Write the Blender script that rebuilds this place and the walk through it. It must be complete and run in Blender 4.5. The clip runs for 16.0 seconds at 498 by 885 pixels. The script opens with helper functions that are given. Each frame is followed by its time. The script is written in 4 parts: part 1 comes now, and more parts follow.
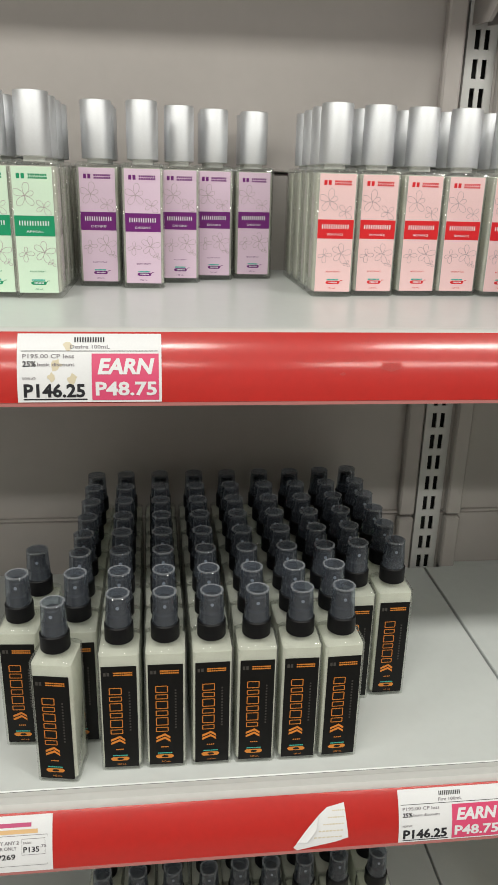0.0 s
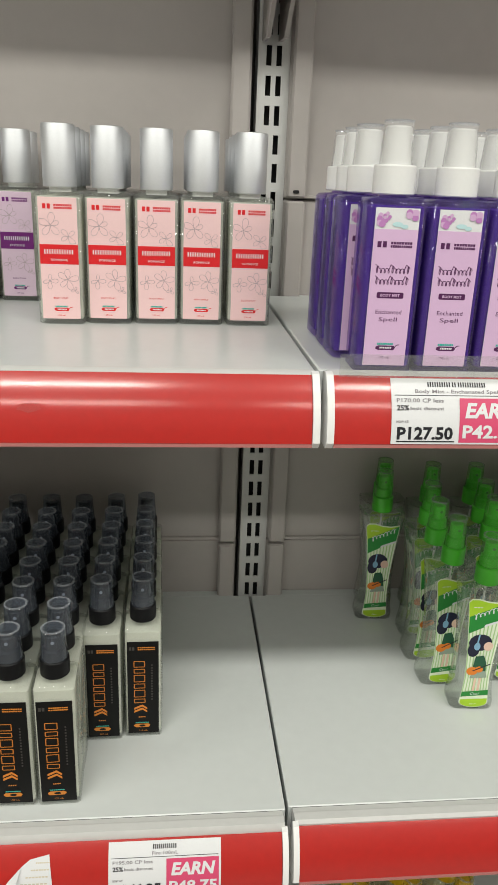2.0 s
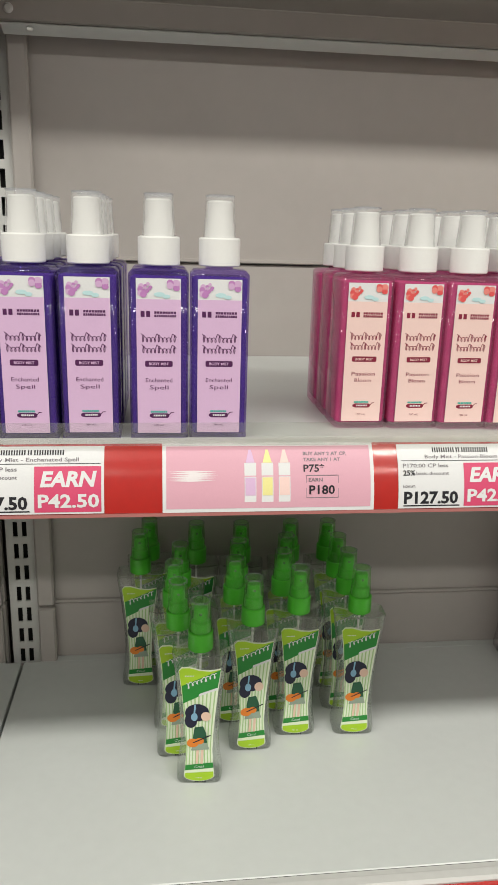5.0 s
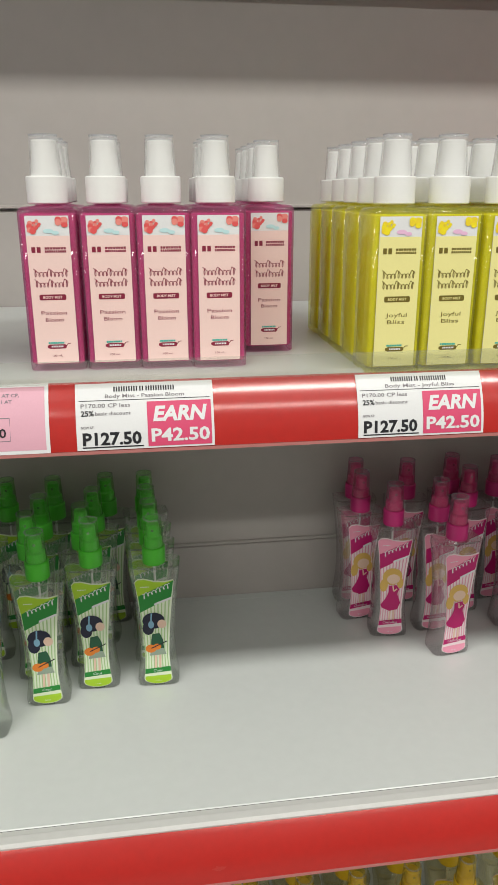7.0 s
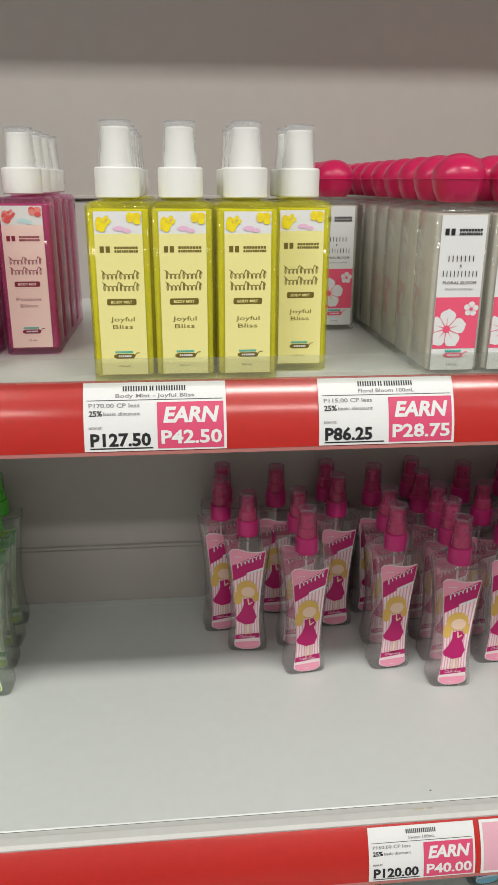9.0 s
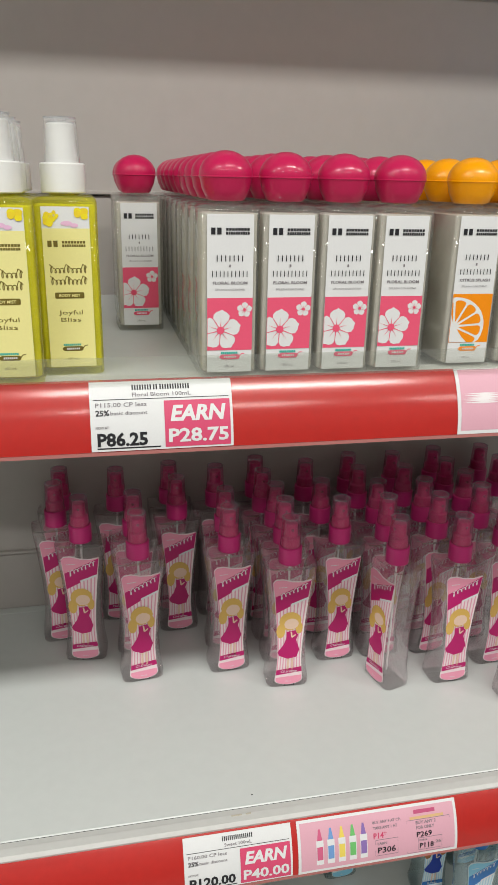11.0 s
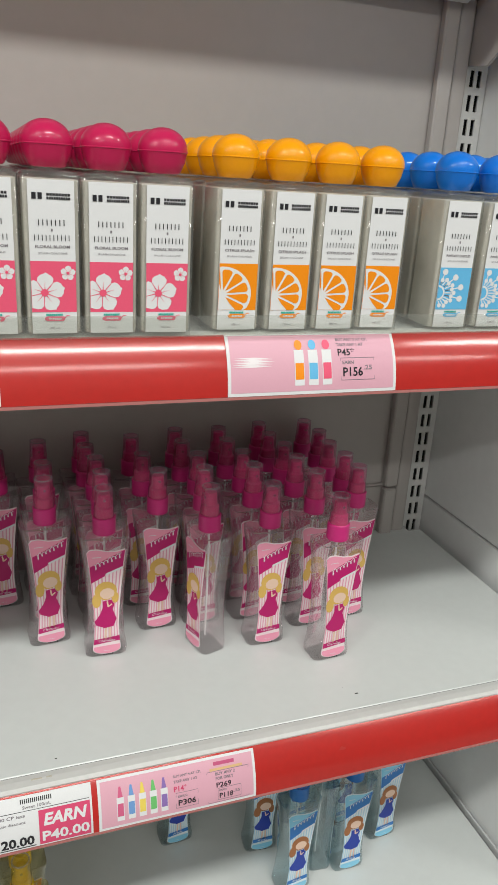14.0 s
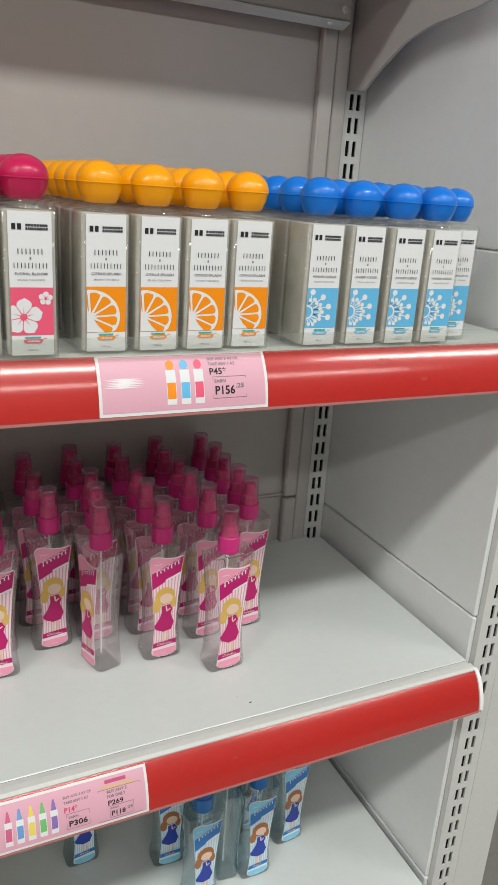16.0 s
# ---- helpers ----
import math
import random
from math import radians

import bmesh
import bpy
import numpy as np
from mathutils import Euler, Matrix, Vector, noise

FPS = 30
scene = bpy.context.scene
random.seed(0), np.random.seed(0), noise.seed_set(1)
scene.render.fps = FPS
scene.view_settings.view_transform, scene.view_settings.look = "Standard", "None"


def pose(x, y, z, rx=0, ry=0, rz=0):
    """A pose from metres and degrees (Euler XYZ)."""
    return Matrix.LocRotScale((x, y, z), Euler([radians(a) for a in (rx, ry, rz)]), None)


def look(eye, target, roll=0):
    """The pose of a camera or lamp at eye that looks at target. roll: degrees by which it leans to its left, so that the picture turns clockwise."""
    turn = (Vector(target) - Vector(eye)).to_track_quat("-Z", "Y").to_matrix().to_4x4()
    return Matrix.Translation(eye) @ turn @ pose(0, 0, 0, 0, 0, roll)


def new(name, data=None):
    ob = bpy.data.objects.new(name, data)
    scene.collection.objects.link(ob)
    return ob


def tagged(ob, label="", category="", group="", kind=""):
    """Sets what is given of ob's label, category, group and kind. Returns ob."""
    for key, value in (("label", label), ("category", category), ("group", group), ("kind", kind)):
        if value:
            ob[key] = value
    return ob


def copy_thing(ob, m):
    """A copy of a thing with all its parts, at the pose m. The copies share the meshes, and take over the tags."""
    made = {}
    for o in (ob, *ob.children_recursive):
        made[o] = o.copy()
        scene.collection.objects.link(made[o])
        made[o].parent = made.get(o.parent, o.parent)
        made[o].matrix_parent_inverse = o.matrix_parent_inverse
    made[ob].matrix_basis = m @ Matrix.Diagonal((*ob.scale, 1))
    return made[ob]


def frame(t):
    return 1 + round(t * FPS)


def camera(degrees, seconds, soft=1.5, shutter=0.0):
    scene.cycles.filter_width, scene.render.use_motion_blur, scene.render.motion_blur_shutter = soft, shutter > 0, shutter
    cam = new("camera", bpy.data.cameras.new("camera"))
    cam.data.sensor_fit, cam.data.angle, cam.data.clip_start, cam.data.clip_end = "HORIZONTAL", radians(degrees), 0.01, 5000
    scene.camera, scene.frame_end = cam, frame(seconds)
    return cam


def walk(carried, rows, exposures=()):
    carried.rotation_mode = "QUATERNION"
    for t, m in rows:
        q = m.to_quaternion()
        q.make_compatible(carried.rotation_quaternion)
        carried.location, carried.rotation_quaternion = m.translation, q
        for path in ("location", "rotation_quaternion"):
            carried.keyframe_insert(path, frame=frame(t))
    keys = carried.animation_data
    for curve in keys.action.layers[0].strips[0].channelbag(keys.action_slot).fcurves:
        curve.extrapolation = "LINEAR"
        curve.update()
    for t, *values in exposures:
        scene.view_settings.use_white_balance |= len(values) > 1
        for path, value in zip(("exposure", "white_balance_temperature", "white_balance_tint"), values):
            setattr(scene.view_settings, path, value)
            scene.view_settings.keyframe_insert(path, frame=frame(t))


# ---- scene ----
cam = camera(37.1, 16.0)
PATH = [
    (0, (0.014, 0.024, 1.415), (0.236, 1.895, 0.745), 1.5),
    (0.5, (0.058, 0.05, 1.411), (0.301, 1.907, 0.71), 1.5),
    (1, (0.106, 0.048, 1.42), (0.351, 1.895, 0.694), 1.5),
    (1.5, (0.176, 0.043, 1.424), (0.402, 1.898, 0.712), 2.0),
    (2, (0.229, 0.034, 1.437), (0.427, 1.909, 0.769), 2.3),
    (2.5, (0.271, 0.033, 1.443), (0.471, 1.926, 0.829), 2.6),
    (3, (0.306, 0.047, 1.454), (0.532, 1.954, 0.894), 3.1),
    (3.2, (0.318, 0.056, 1.452), (0.554, 1.966, 0.906), 3.4),
    (5.3, (0.5, 0.027, 1.452), (0.745, 1.935, 0.904), 1.0),
    (5.5, (0.52, 0.029, 1.455), (0.777, 1.934, 0.902), 0.6),
    (6, (0.568, 0.023, 1.462), (0.832, 1.922, 0.893), -0.2),
    (6.5, (0.625, 0.016, 1.449), (0.891, 1.904, 0.846), -0.4),
    (7, (0.654, 0.018, 1.436), (0.915, 1.895, 0.797), -0.1),
    (7.5, (0.698, 0.018, 1.435), (0.949, 1.887, 0.768), 0.3),
    (8, (0.762, 0.028, 1.443), (0.98, 1.9, 0.772), 0.3),
    (8.5, (0.804, 0.034, 1.439), (0.993, 1.911, 0.774), 0.3),
    (9, (0.835, 0.036, 1.438), (1.014, 1.914, 0.773), 0.2),
    (9.5, (0.867, 0.035, 1.44), (1.077, 1.912, 0.781), 0.1),
    (10, (0.896, 0.039, 1.447), (1.155, 1.91, 0.791), 0.2),
    (10.2, (0.898, 0.045, 1.445), (1.187, 1.91, 0.785), 0.4),
    (12.3, (0.966, 0.018, 1.436), (1.485, 1.828, 0.763), 2.4),
    (12.5, (0.968, 0.015, 1.435), (1.509, 1.819, 0.763), 2.6),
    (13, (0.973, 0.009, 1.436), (1.556, 1.799, 0.76), 3.1),
    (13.5, (0.978, 0.003, 1.434), (1.596, 1.781, 0.758), 3.5),
    (14, (0.987, -0.003, 1.43), (1.646, 1.759, 0.75), 3.5),
    (14.5, (0.994, -0.008, 1.431), (1.699, 1.736, 0.751), 3.5),
    (15, (1.006, -0.012, 1.437), (1.759, 1.715, 0.765), 3.7),
    (15.5, (1.009, -0.015, 1.438), (1.807, 1.697, 0.781), 3.9),
    (16, (1.017, -0.024, 1.442), (1.858, 1.671, 0.795), 3.9),
]
walk(cam, [(t, look(eye, target, roll)) for t, eye, target, roll in PATH],
     [(0, 0.0, 6650, 10.5), (1.5, 0.0, 6600, 8.5), (3, 0.0, 6850, 11.5), (7, 0.0, 6600, 10.5), (10, 0.0, 6560, 11), (13, 0.0, 6480, 10), (16, 0.02, 6400, 10)])

# world, lights
world = bpy.data.worlds.new("world")
world.use_nodes = True
world.node_tree.nodes["Background"].inputs["Color"].default_value = (0.9, 0.95, 1.0, 1)
world.node_tree.nodes["Background"].inputs["Strength"].default_value = 0.05
scene.world = world
scene.view_settings.exposure = 0.0


def ceiling_lamp(x, y, power, length=1.2, width=0.18, colour=(0.975, 0.985, 0.93)):
    data = bpy.data.lights.new("ceiling_lamp", "AREA")
    data.shape, data.size, data.size_y, data.energy, data.color = "RECTANGLE", length, width, power, colour
    ob = new("ceiling_lamp", data)
    ob.matrix_world = pose(x, y, 2.93)
    return ob


for lx in (-2.25, -0.45, 1.35, 3.15):
    ceiling_lamp(lx, -0.76, 26)
    ceiling_lamp(lx, -2.3, 18)


# ---- materials ----
def material(name, colour, rough=0.5, metal=0.0, vary=0.06, scale=40.0, bump=0.0, coat=0.0, rough_vary=0.08, spec=0.5, coat_rough=0.06):
    m = bpy.data.materials.new(name)
    m.use_nodes = True
    nt = m.node_tree
    p = nt.nodes["Principled BSDF"]
    p.inputs["Roughness"].default_value, p.inputs["Metallic"].default_value = rough, metal
    p.inputs["Coat Weight"].default_value, p.inputs["Coat Roughness"].default_value = coat, coat_rough
    p.inputs["Specular IOR Level"].default_value = spec
    tc = nt.nodes.new("ShaderNodeTexCoord")
    fine, wide = nt.nodes.new("ShaderNodeTexNoise"), nt.nodes.new("ShaderNodeTexNoise")
    fine.inputs["Scale"].default_value, fine.inputs["Detail"].default_value = scale * 12, 6
    wide.inputs["Scale"].default_value, wide.inputs["Detail"].default_value = scale * 0.25, 4
    for n in (fine, wide):
        nt.links.new(tc.outputs["Object"], n.inputs["Vector"])
    mix = nt.nodes.new("ShaderNodeMath")
    mix.operation = "ADD"
    nt.links.new(fine.outputs["Fac"], mix.inputs[0])
    nt.links.new(wide.outputs["Fac"], mix.inputs[1])
    ramp = nt.nodes.new("ShaderNodeMapRange")
    ramp.inputs["From Min"].default_value, ramp.inputs["From Max"].default_value = 0.6, 1.4
    ramp.inputs["To Min"].default_value, ramp.inputs["To Max"].default_value = 1 - vary, 1 + vary
    nt.links.new(mix.outputs[0], ramp.inputs["Value"])
    tint = nt.nodes.new("ShaderNodeVectorMath")
    tint.operation = "SCALE"
    tint.inputs[0].default_value = colour
    nt.links.new(ramp.outputs[0], tint.inputs["Scale"])
    nt.links.new(tint.outputs[0], p.inputs["Base Color"])
    rr = nt.nodes.new("ShaderNodeMapRange")
    rr.inputs["To Min"].default_value, rr.inputs["To Max"].default_value = max(0.02, rough - rough_vary), min(1, rough + rough_vary)
    nt.links.new(wide.outputs["Fac"], rr.inputs["Value"])
    nt.links.new(rr.outputs[0], p.inputs["Roughness"])
    if bump:
        b = nt.nodes.new("ShaderNodeBump")
        b.inputs["Strength"].default_value, b.inputs["Distance"].default_value = bump, 0.0006
        nt.links.new(fine.outputs["Fac"], b.inputs["Height"])
        nt.links.new(b.outputs[0], p.inputs["Normal"])
    return m


def clear(name, tint, body=(0.8, 0.8, 0.75), cloud=0.2, rough=0.04, gloss=1.45, bend=0.0, fall=5.0, most=0.7):
    """Clear plastic or liquid: light passes tinted, a part is scattered by the liquid, the surface mirrors more at grazing angles."""
    m = bpy.data.materials.new(name)
    m.use_nodes = True
    nt = m.node_tree
    nt.nodes.remove(nt.nodes["Principled BSDF"])
    out = nt.nodes["Material Output"]
    tr, di, tl, gl = [nt.nodes.new("ShaderNodeBsdf" + k) for k in ("Transparent", "Diffuse", "Translucent", "Glossy")]
    tr.inputs["Color"].default_value = (*tint, 1)
    for n in (di, tl):
        n.inputs["Color"].default_value = (*body, 1)
    gl.inputs["Roughness"].default_value = rough
    half, fog, skin = [nt.nodes.new("ShaderNodeMixShader") for _ in range(3)]
    half.inputs[0].default_value = 0.12
    nt.links.new(di.outputs[0], half.inputs[1])
    nt.links.new(tl.outputs[0], half.inputs[2])
    noise_tex = nt.nodes.new("ShaderNodeTexNoise")
    tc = nt.nodes.new("ShaderNodeTexCoord")
    noise_tex.inputs["Scale"].default_value = 60
    nt.links.new(tc.outputs["Object"], noise_tex.inputs["Vector"])
    mr = nt.nodes.new("ShaderNodeMapRange")
    mr.inputs["To Min"].default_value, mr.inputs["To Max"].default_value = cloud * 0.75, min(1, cloud * 1.25)
    nt.links.new(noise_tex.outputs["Fac"], mr.inputs["Value"])
    nt.links.new(mr.outputs[0], fog.inputs[0])
    if bend:
        rf, both = nt.nodes.new("ShaderNodeBsdfRefraction"), nt.nodes.new("ShaderNodeMixShader")
        rf.inputs["Color"].default_value, rf.inputs["IOR"].default_value, rf.inputs["Roughness"].default_value = (*tint, 1), 1.33, 0.02
        both.inputs[0].default_value = bend
        nt.links.new(tr.outputs[0], both.inputs[1])
        nt.links.new(rf.outputs[0], both.inputs[2])
        tr = both
    nt.links.new(tr.outputs[0], fog.inputs[1])
    nt.links.new(half.outputs[0], fog.inputs[2])
    f0 = ((gloss - 1) / (gloss + 1)) ** 2
    lw = nt.nodes.new("ShaderNodeLayerWeight")
    lw.inputs["Blend"].default_value = 0.5
    power = nt.nodes.new("ShaderNodeMath")
    power.operation = "POWER"
    power.inputs[1].default_value = fall
    nt.links.new(lw.outputs["Facing"], power.inputs[0])
    edge = nt.nodes.new("ShaderNodeMapRange")
    edge.inputs["To Min"].default_value, edge.inputs["To Max"].default_value = f0, most
    nt.links.new(power.outputs[0], edge.inputs["Value"])
    nt.links.new(edge.outputs[0], skin.inputs[0])
    nt.links.new(fog.outputs[0], skin.inputs[1])
    nt.links.new(gl.outputs[0], skin.inputs[2])
    nt.links.new(skin.outputs[0], out.inputs["Surface"])
    return m


def ink(name, colour, rough=0.4):
    return material(name, colour, rough, vary=0.03, scale=80, spec=0.35)


PAINT = material("white_powder_coat", (0.63, 0.655, 0.645), 0.32, vary=0.03, scale=8, bump=0.06)
PANEL = material("grey_panel_paint", (0.425, 0.393, 0.374), 0.45, vary=0.035, scale=6, bump=0.08)
SIDE = material("pale_side_paint", (0.76, 0.765, 0.765), 0.42, vary=0.03, scale=6, bump=0.06)
POST = material("post_paint", (0.6, 0.6, 0.585), 0.4, vary=0.04, scale=10, bump=0.06)
# near-black painted for shade inside posts, gaps and holes; also for dirt
DARK = material("shade_and_dirt_black", (0.012, 0.012, 0.012), 0.8)
STEEL = material("zinc_bolt", (0.75, 0.75, 0.74), 0.3, metal=0.6)
RED = material("red_strip", (0.465, 0.0135, 0.010), 0.32, vary=0.08, scale=14, coat=1.0, spec=0.35, coat_rough=0.15)
STRIP = material("grey_plastic_strip", (0.6, 0.6, 0.585), 0.35, vary=0.05, scale=12)
WHITE_PLASTIC = material("white_plastic", (0.82, 0.82, 0.81), 0.35, vary=0.02)
ACRYLIC = clear("clear_acrylic", (0.93, 0.94, 0.92), (0.85, 0.86, 0.84), 0.06, 0.03)
CARD = ink("white_card", (0.735, 0.74, 0.755))
BLACK_INK = ink("black_ink", (0.02, 0.02, 0.025))
GREY_INK = ink("grey_ink", (0.22, 0.2, 0.22))
EARN_PINK = ink("deep_pink_ink", (0.66, 0.075, 0.17))
PALE_PINK = ink("pale_pink_card", (0.70, 0.38, 0.47))
WALL = material("store_wall", (0.34, 0.32, 0.30), 0.7, scale=3)
CEIL = material("ceiling_tiles", (0.75, 0.75, 0.73), 0.8, scale=3)
FLOOR = material("floor_tiles", (0.27, 0.26, 0.24), 0.25, scale=4)


# ---- mesh helpers ----
class Shape:
    """Collects vertices and faces of one mesh."""

    def __init__(self):
        self.v, self.f = [], []

    def add(self, verts, faces):
        n = len(self.v)
        self.v += [tuple(p) for p in verts]
        self.f += [tuple(i + n for i in f) for f in faces]
        return self

    def box(self, x0, x1, y0, y1, z0, z1, r=0.0):
        """A box with its upright and level edges chamfered by r."""
        if r <= 0:
            v = [(x, y, z) for z in (z0, z1) for x, y in ((x0, y0), (x1, y0), (x1, y1), (x0, y1))]
            return self.add(v, [(3, 2, 1, 0), (4, 5, 6, 7), (0, 1, 5, 4), (1, 2, 6, 5), (2, 3, 7, 6), (3, 0, 4, 7)])
        cx, cy, w, d = (x0 + x1) / 2, (y0 + y1) / 2, x1 - x0, y1 - y0
        return self.loft([(z0, w - 2 * r, d - 2 * r, r * 0.5), (z0 + r, w, d, r), (z1 - r, w, d, r), (z1, w - 2 * r, d - 2 * r, r * 0.5)], cx, cy, 1)

    def loft(self, sections, cx=0.0, cy=0.0, seg=3):
        """Rounded rectangles (z, width, depth, corner radius) joined upwards, closed at both ends."""
        rings = []
        for z, w, d, r in sections:
            ring = []
            for k, (sx, sy) in enumerate(((1, -1), (1, 1), (-1, 1), (-1, -1))):
                for s in range(seg + 1):
                    a = math.pi / 2 * (k - 1 + s / seg)
                    ring.append((cx + sx * (w / 2 - r) + r * math.cos(a), cy + sy * (d / 2 - r) + r * math.sin(a), z))
            rings.append(ring)
        return self.rings(rings)

    def rings(self, rings, closed=True):
        n = len(rings[0])
        v = [p for ring in rings for p in ring]
        f = [(i * n + k, i * n + (k + 1) % n, (i + 1) * n + (k + 1) % n, (i + 1) * n + k) for i in range(len(rings) - 1) for k in range(n)]
        if closed:
            f += [tuple(reversed(range(n))), tuple(range((len(rings) - 1) * n, len(rings) * n))]
        return self.add(v, f)

    def lathe(self, profile, cx=0.0, cy=0.0, n=20, closed=True):
        return self.rings([[(cx + r * math.cos(2 * math.pi * k / n), cy + r * math.sin(2 * math.pi * k / n), z) for k in range(n)] for r, z in profile], closed)

    def sweep(self, profile, x0, x1):
        """A closed y, z outline drawn out along x."""
        n = len(profile)
        v = [(x, y, z) for x in (x0, x1) for y, z in profile]
        f = [(k, (k + 1) % n, n + (k + 1) % n, n + k) for k in range(n)]
        return self.add(v, f + [tuple(reversed(range(n))), tuple(range(n, 2 * n))])

    def mesh(self, name, angle=35):
        me = bpy.data.meshes.new(name)
        me.from_pydata(self.v, [], self.f)
        me.validate()
        bm = bmesh.new()
        bm.from_mesh(me)
        bmesh.ops.recalc_face_normals(bm, faces=bm.faces)
        bm.to_mesh(me)
        bm.free()
        me.shade_smooth()
        me.set_sharp_from_angle(angle=radians(angle))
        return me


def part(name, shape, mat, parent, label="", angle=35):
    me = shape if isinstance(shape, bpy.types.Mesh) else shape.mesh(name, angle)
    me.materials.append(mat)
    ob = new(name, me)
    ob.parent = parent
    if label:
        tagged(ob, label)
    return ob


def thing(name, label, category, group="", kind=""):
    return tagged(new(name), label, category, group, kind)


def solid(name, shape, mat, label, category="", group="", kind=""):
    me = shape.mesh(name)
    me.materials.append(mat)
    return tagged(new(name, me), label, category, group, kind)


# ---- printing ----
GLYPHS = {}


def glyphs(text, bold, shear):
    key = (text, bold, shear)
    if key not in GLYPHS:
        cu = bpy.data.curves.new("lettering", "FONT")
        cu.body, cu.resolution_u, cu.offset, cu.shear = text, 2, bold, shear
        cu.fill_mode = "FRONT"
        ob = bpy.data.objects.new("lettering", cu)
        scene.collection.objects.link(ob)
        dg = bpy.context.evaluated_depsgraph_get()
        me = bpy.data.meshes.new_from_object(ob.evaluated_get(dg))
        v = [(p.co.x, p.co.y) for p in me.vertices]
        f = [tuple(q.vertices) for q in me.polygons]
        bpy.data.objects.remove(ob)
        bpy.data.meshes.remove(me)
        bpy.data.curves.remove(cu)
        x0, x1 = min(p[0] for p in v), max(p[0] for p in v)
        GLYPHS[key] = ([((x - x0), y) for x, y in v], f, x1 - x0)
    return GLYPHS[key]


class Print:
    """Flat artwork in u, v on a label or card; lift gives the layer."""

    def __init__(self, place):
        self.place, self.sets = place, {}

    def add(self, name, mat, pts, faces, layer):
        shape = self.sets.setdefault((name, mat.name), (Shape(), mat))[0]
        shape.add([self.place(u, v, layer * 0.00012) for u, v in pts], faces)

    def rect(self, name, mat, u0, v0, u1, v1, layer=1, rows=6):
        pts = [(u, v0 + (v1 - v0) * k / rows) for k in range(rows + 1) for u in (u0, u1)]
        self.add(name, mat, pts, [(2 * k, 2 * k + 1, 2 * k + 3, 2 * k + 2) for k in range(rows)], layer)

    def poly(self, name, mat, pts, layer=1):
        self.add(name, mat, pts, [tuple(range(len(pts)))], layer)

    def disc(self, name, mat, u, v, ru, rv=None, layer=1, n=16, a0=0.0, a1=360.0):
        rv = rv or ru
        whole = a1 - a0 >= 360
        pts = [(u + ru * math.cos(radians(a0 + (a1 - a0) * k / n)), v + rv * math.sin(radians(a0 + (a1 - a0) * k / n))) for k in range(n if whole else n + 1)]
        self.poly(name, mat, pts if whole else pts + [(u, v)], layer)

    def line(self, name, mat, pts, w, layer=1):
        for k, ((a, b), (c, d)) in enumerate(zip(pts, pts[1:])):
            length = math.hypot(c - a, d - b) or 1e-9
            nx, ny = -(d - b) / length * w / 2, (c - a) / length * w / 2
            self.add(name, mat, [(a - nx, b - ny), (c - nx, d - ny), (c + nx, d + ny), (a + nx, b + ny)], [(0, 1, 2, 3)], layer + 0.06 * (k % 12))

    def frame_line(self, name, mat, u0, v0, u1, v1, w, layer=1):
        self.line(name, mat, [(u0, v0), (u1, v0), (u1, v1), (u0, v1), (u0, v0)], w, layer)

    def text(self, name, mat, text, u, v, h, w=None, layer=2, bold=0.0, shear=0.0, align=0.5, turn=False):
        """Letters h high (capitals) and w wide; u, v is the middle (or the start, with align 0) of the base line."""
        pts, faces, width = glyphs(text, bold, shear)
        sy = h / 0.70
        sx = w / width if w else sy
        pts = [((x - width * align) * sx, y * sy) for x, y in pts]
        if turn:
            pts = [(-y, x) for x, y in pts]
        self.add(name, mat, [(u + a, v + b) for a, b in pts], faces, layer)

    def bars(self, name, mat, u, v, h, w, count, layer=2, tall=(), fill=0.72, turn=False):
        """A word that is not lettered: a row of plain bars of its size."""
        step = w / count
        for k in range(count):
            top = h * (1.35 if k in tall else 1.0)
            a, b = -w / 2 + k * step, -w / 2 + (k + fill) * step
            if turn:
                self.poly(name, mat, [(u - top, v + a), (u, v + a), (u, v + b), (u - top, v + b)], layer)
            else:
                self.poly(name, mat, [(u + a, v), (u + b, v), (u + b, v + top), (u + a, v + top)], layer)

    def make(self, parent):
        for (name, _), (shape, mat) in self.sets.items():
            ob = part(name, shape, mat, parent)
            if name not in ("field", "band", "pill", "banner", "stripe", "pink_field", "earn_field"):
                tagged(ob, kind="stuff")


# ---- structure ----
ZU, ZL, ZT, ZTOP = 1.329, 0.988, 0.671, 1.70
XJ, XE = 0.315, 1.508
BACK = 0.785


def slab(name, box, mat, label, category=""):
    return solid(name, Shape().box(*box), mat, label, category, kind="structure")


slab("floor", (-3.6, 4.6, -3.4, 1.2, -0.1, 0.0), FLOOR, "polished pale floor tiles of the shop aisle", "floor")
slab("ceiling", (-3.6, 4.6, -3.4, 1.2, 3.0, 3.1), CEIL, "white ceiling tiles over the shop aisle", "ceiling")
slab("wall_north", (-3.6, 4.6, 0.9, 1.0, 0.0, 3.0), WALL, "plain painted wall behind the shelving", "wall")
# unseen wall, kept dark so that reflections read as stocked shelves opposite
slab("wall_south", (-3.6, 4.6, -3.4, -3.3, 0.0, 3.0), WALL, "plain painted wall across the aisle", "wall")
slab("wall_west", (-3.6, -3.5, -3.3, 0.9, 0.0, 3.0), WALL, "plain painted wall closing the aisle", "wall")
slab("wall_east", (4.5, 4.6, -3.3, 0.9, 0.0, 3.0), WALL, "plain painted wall closing the aisle", "wall")


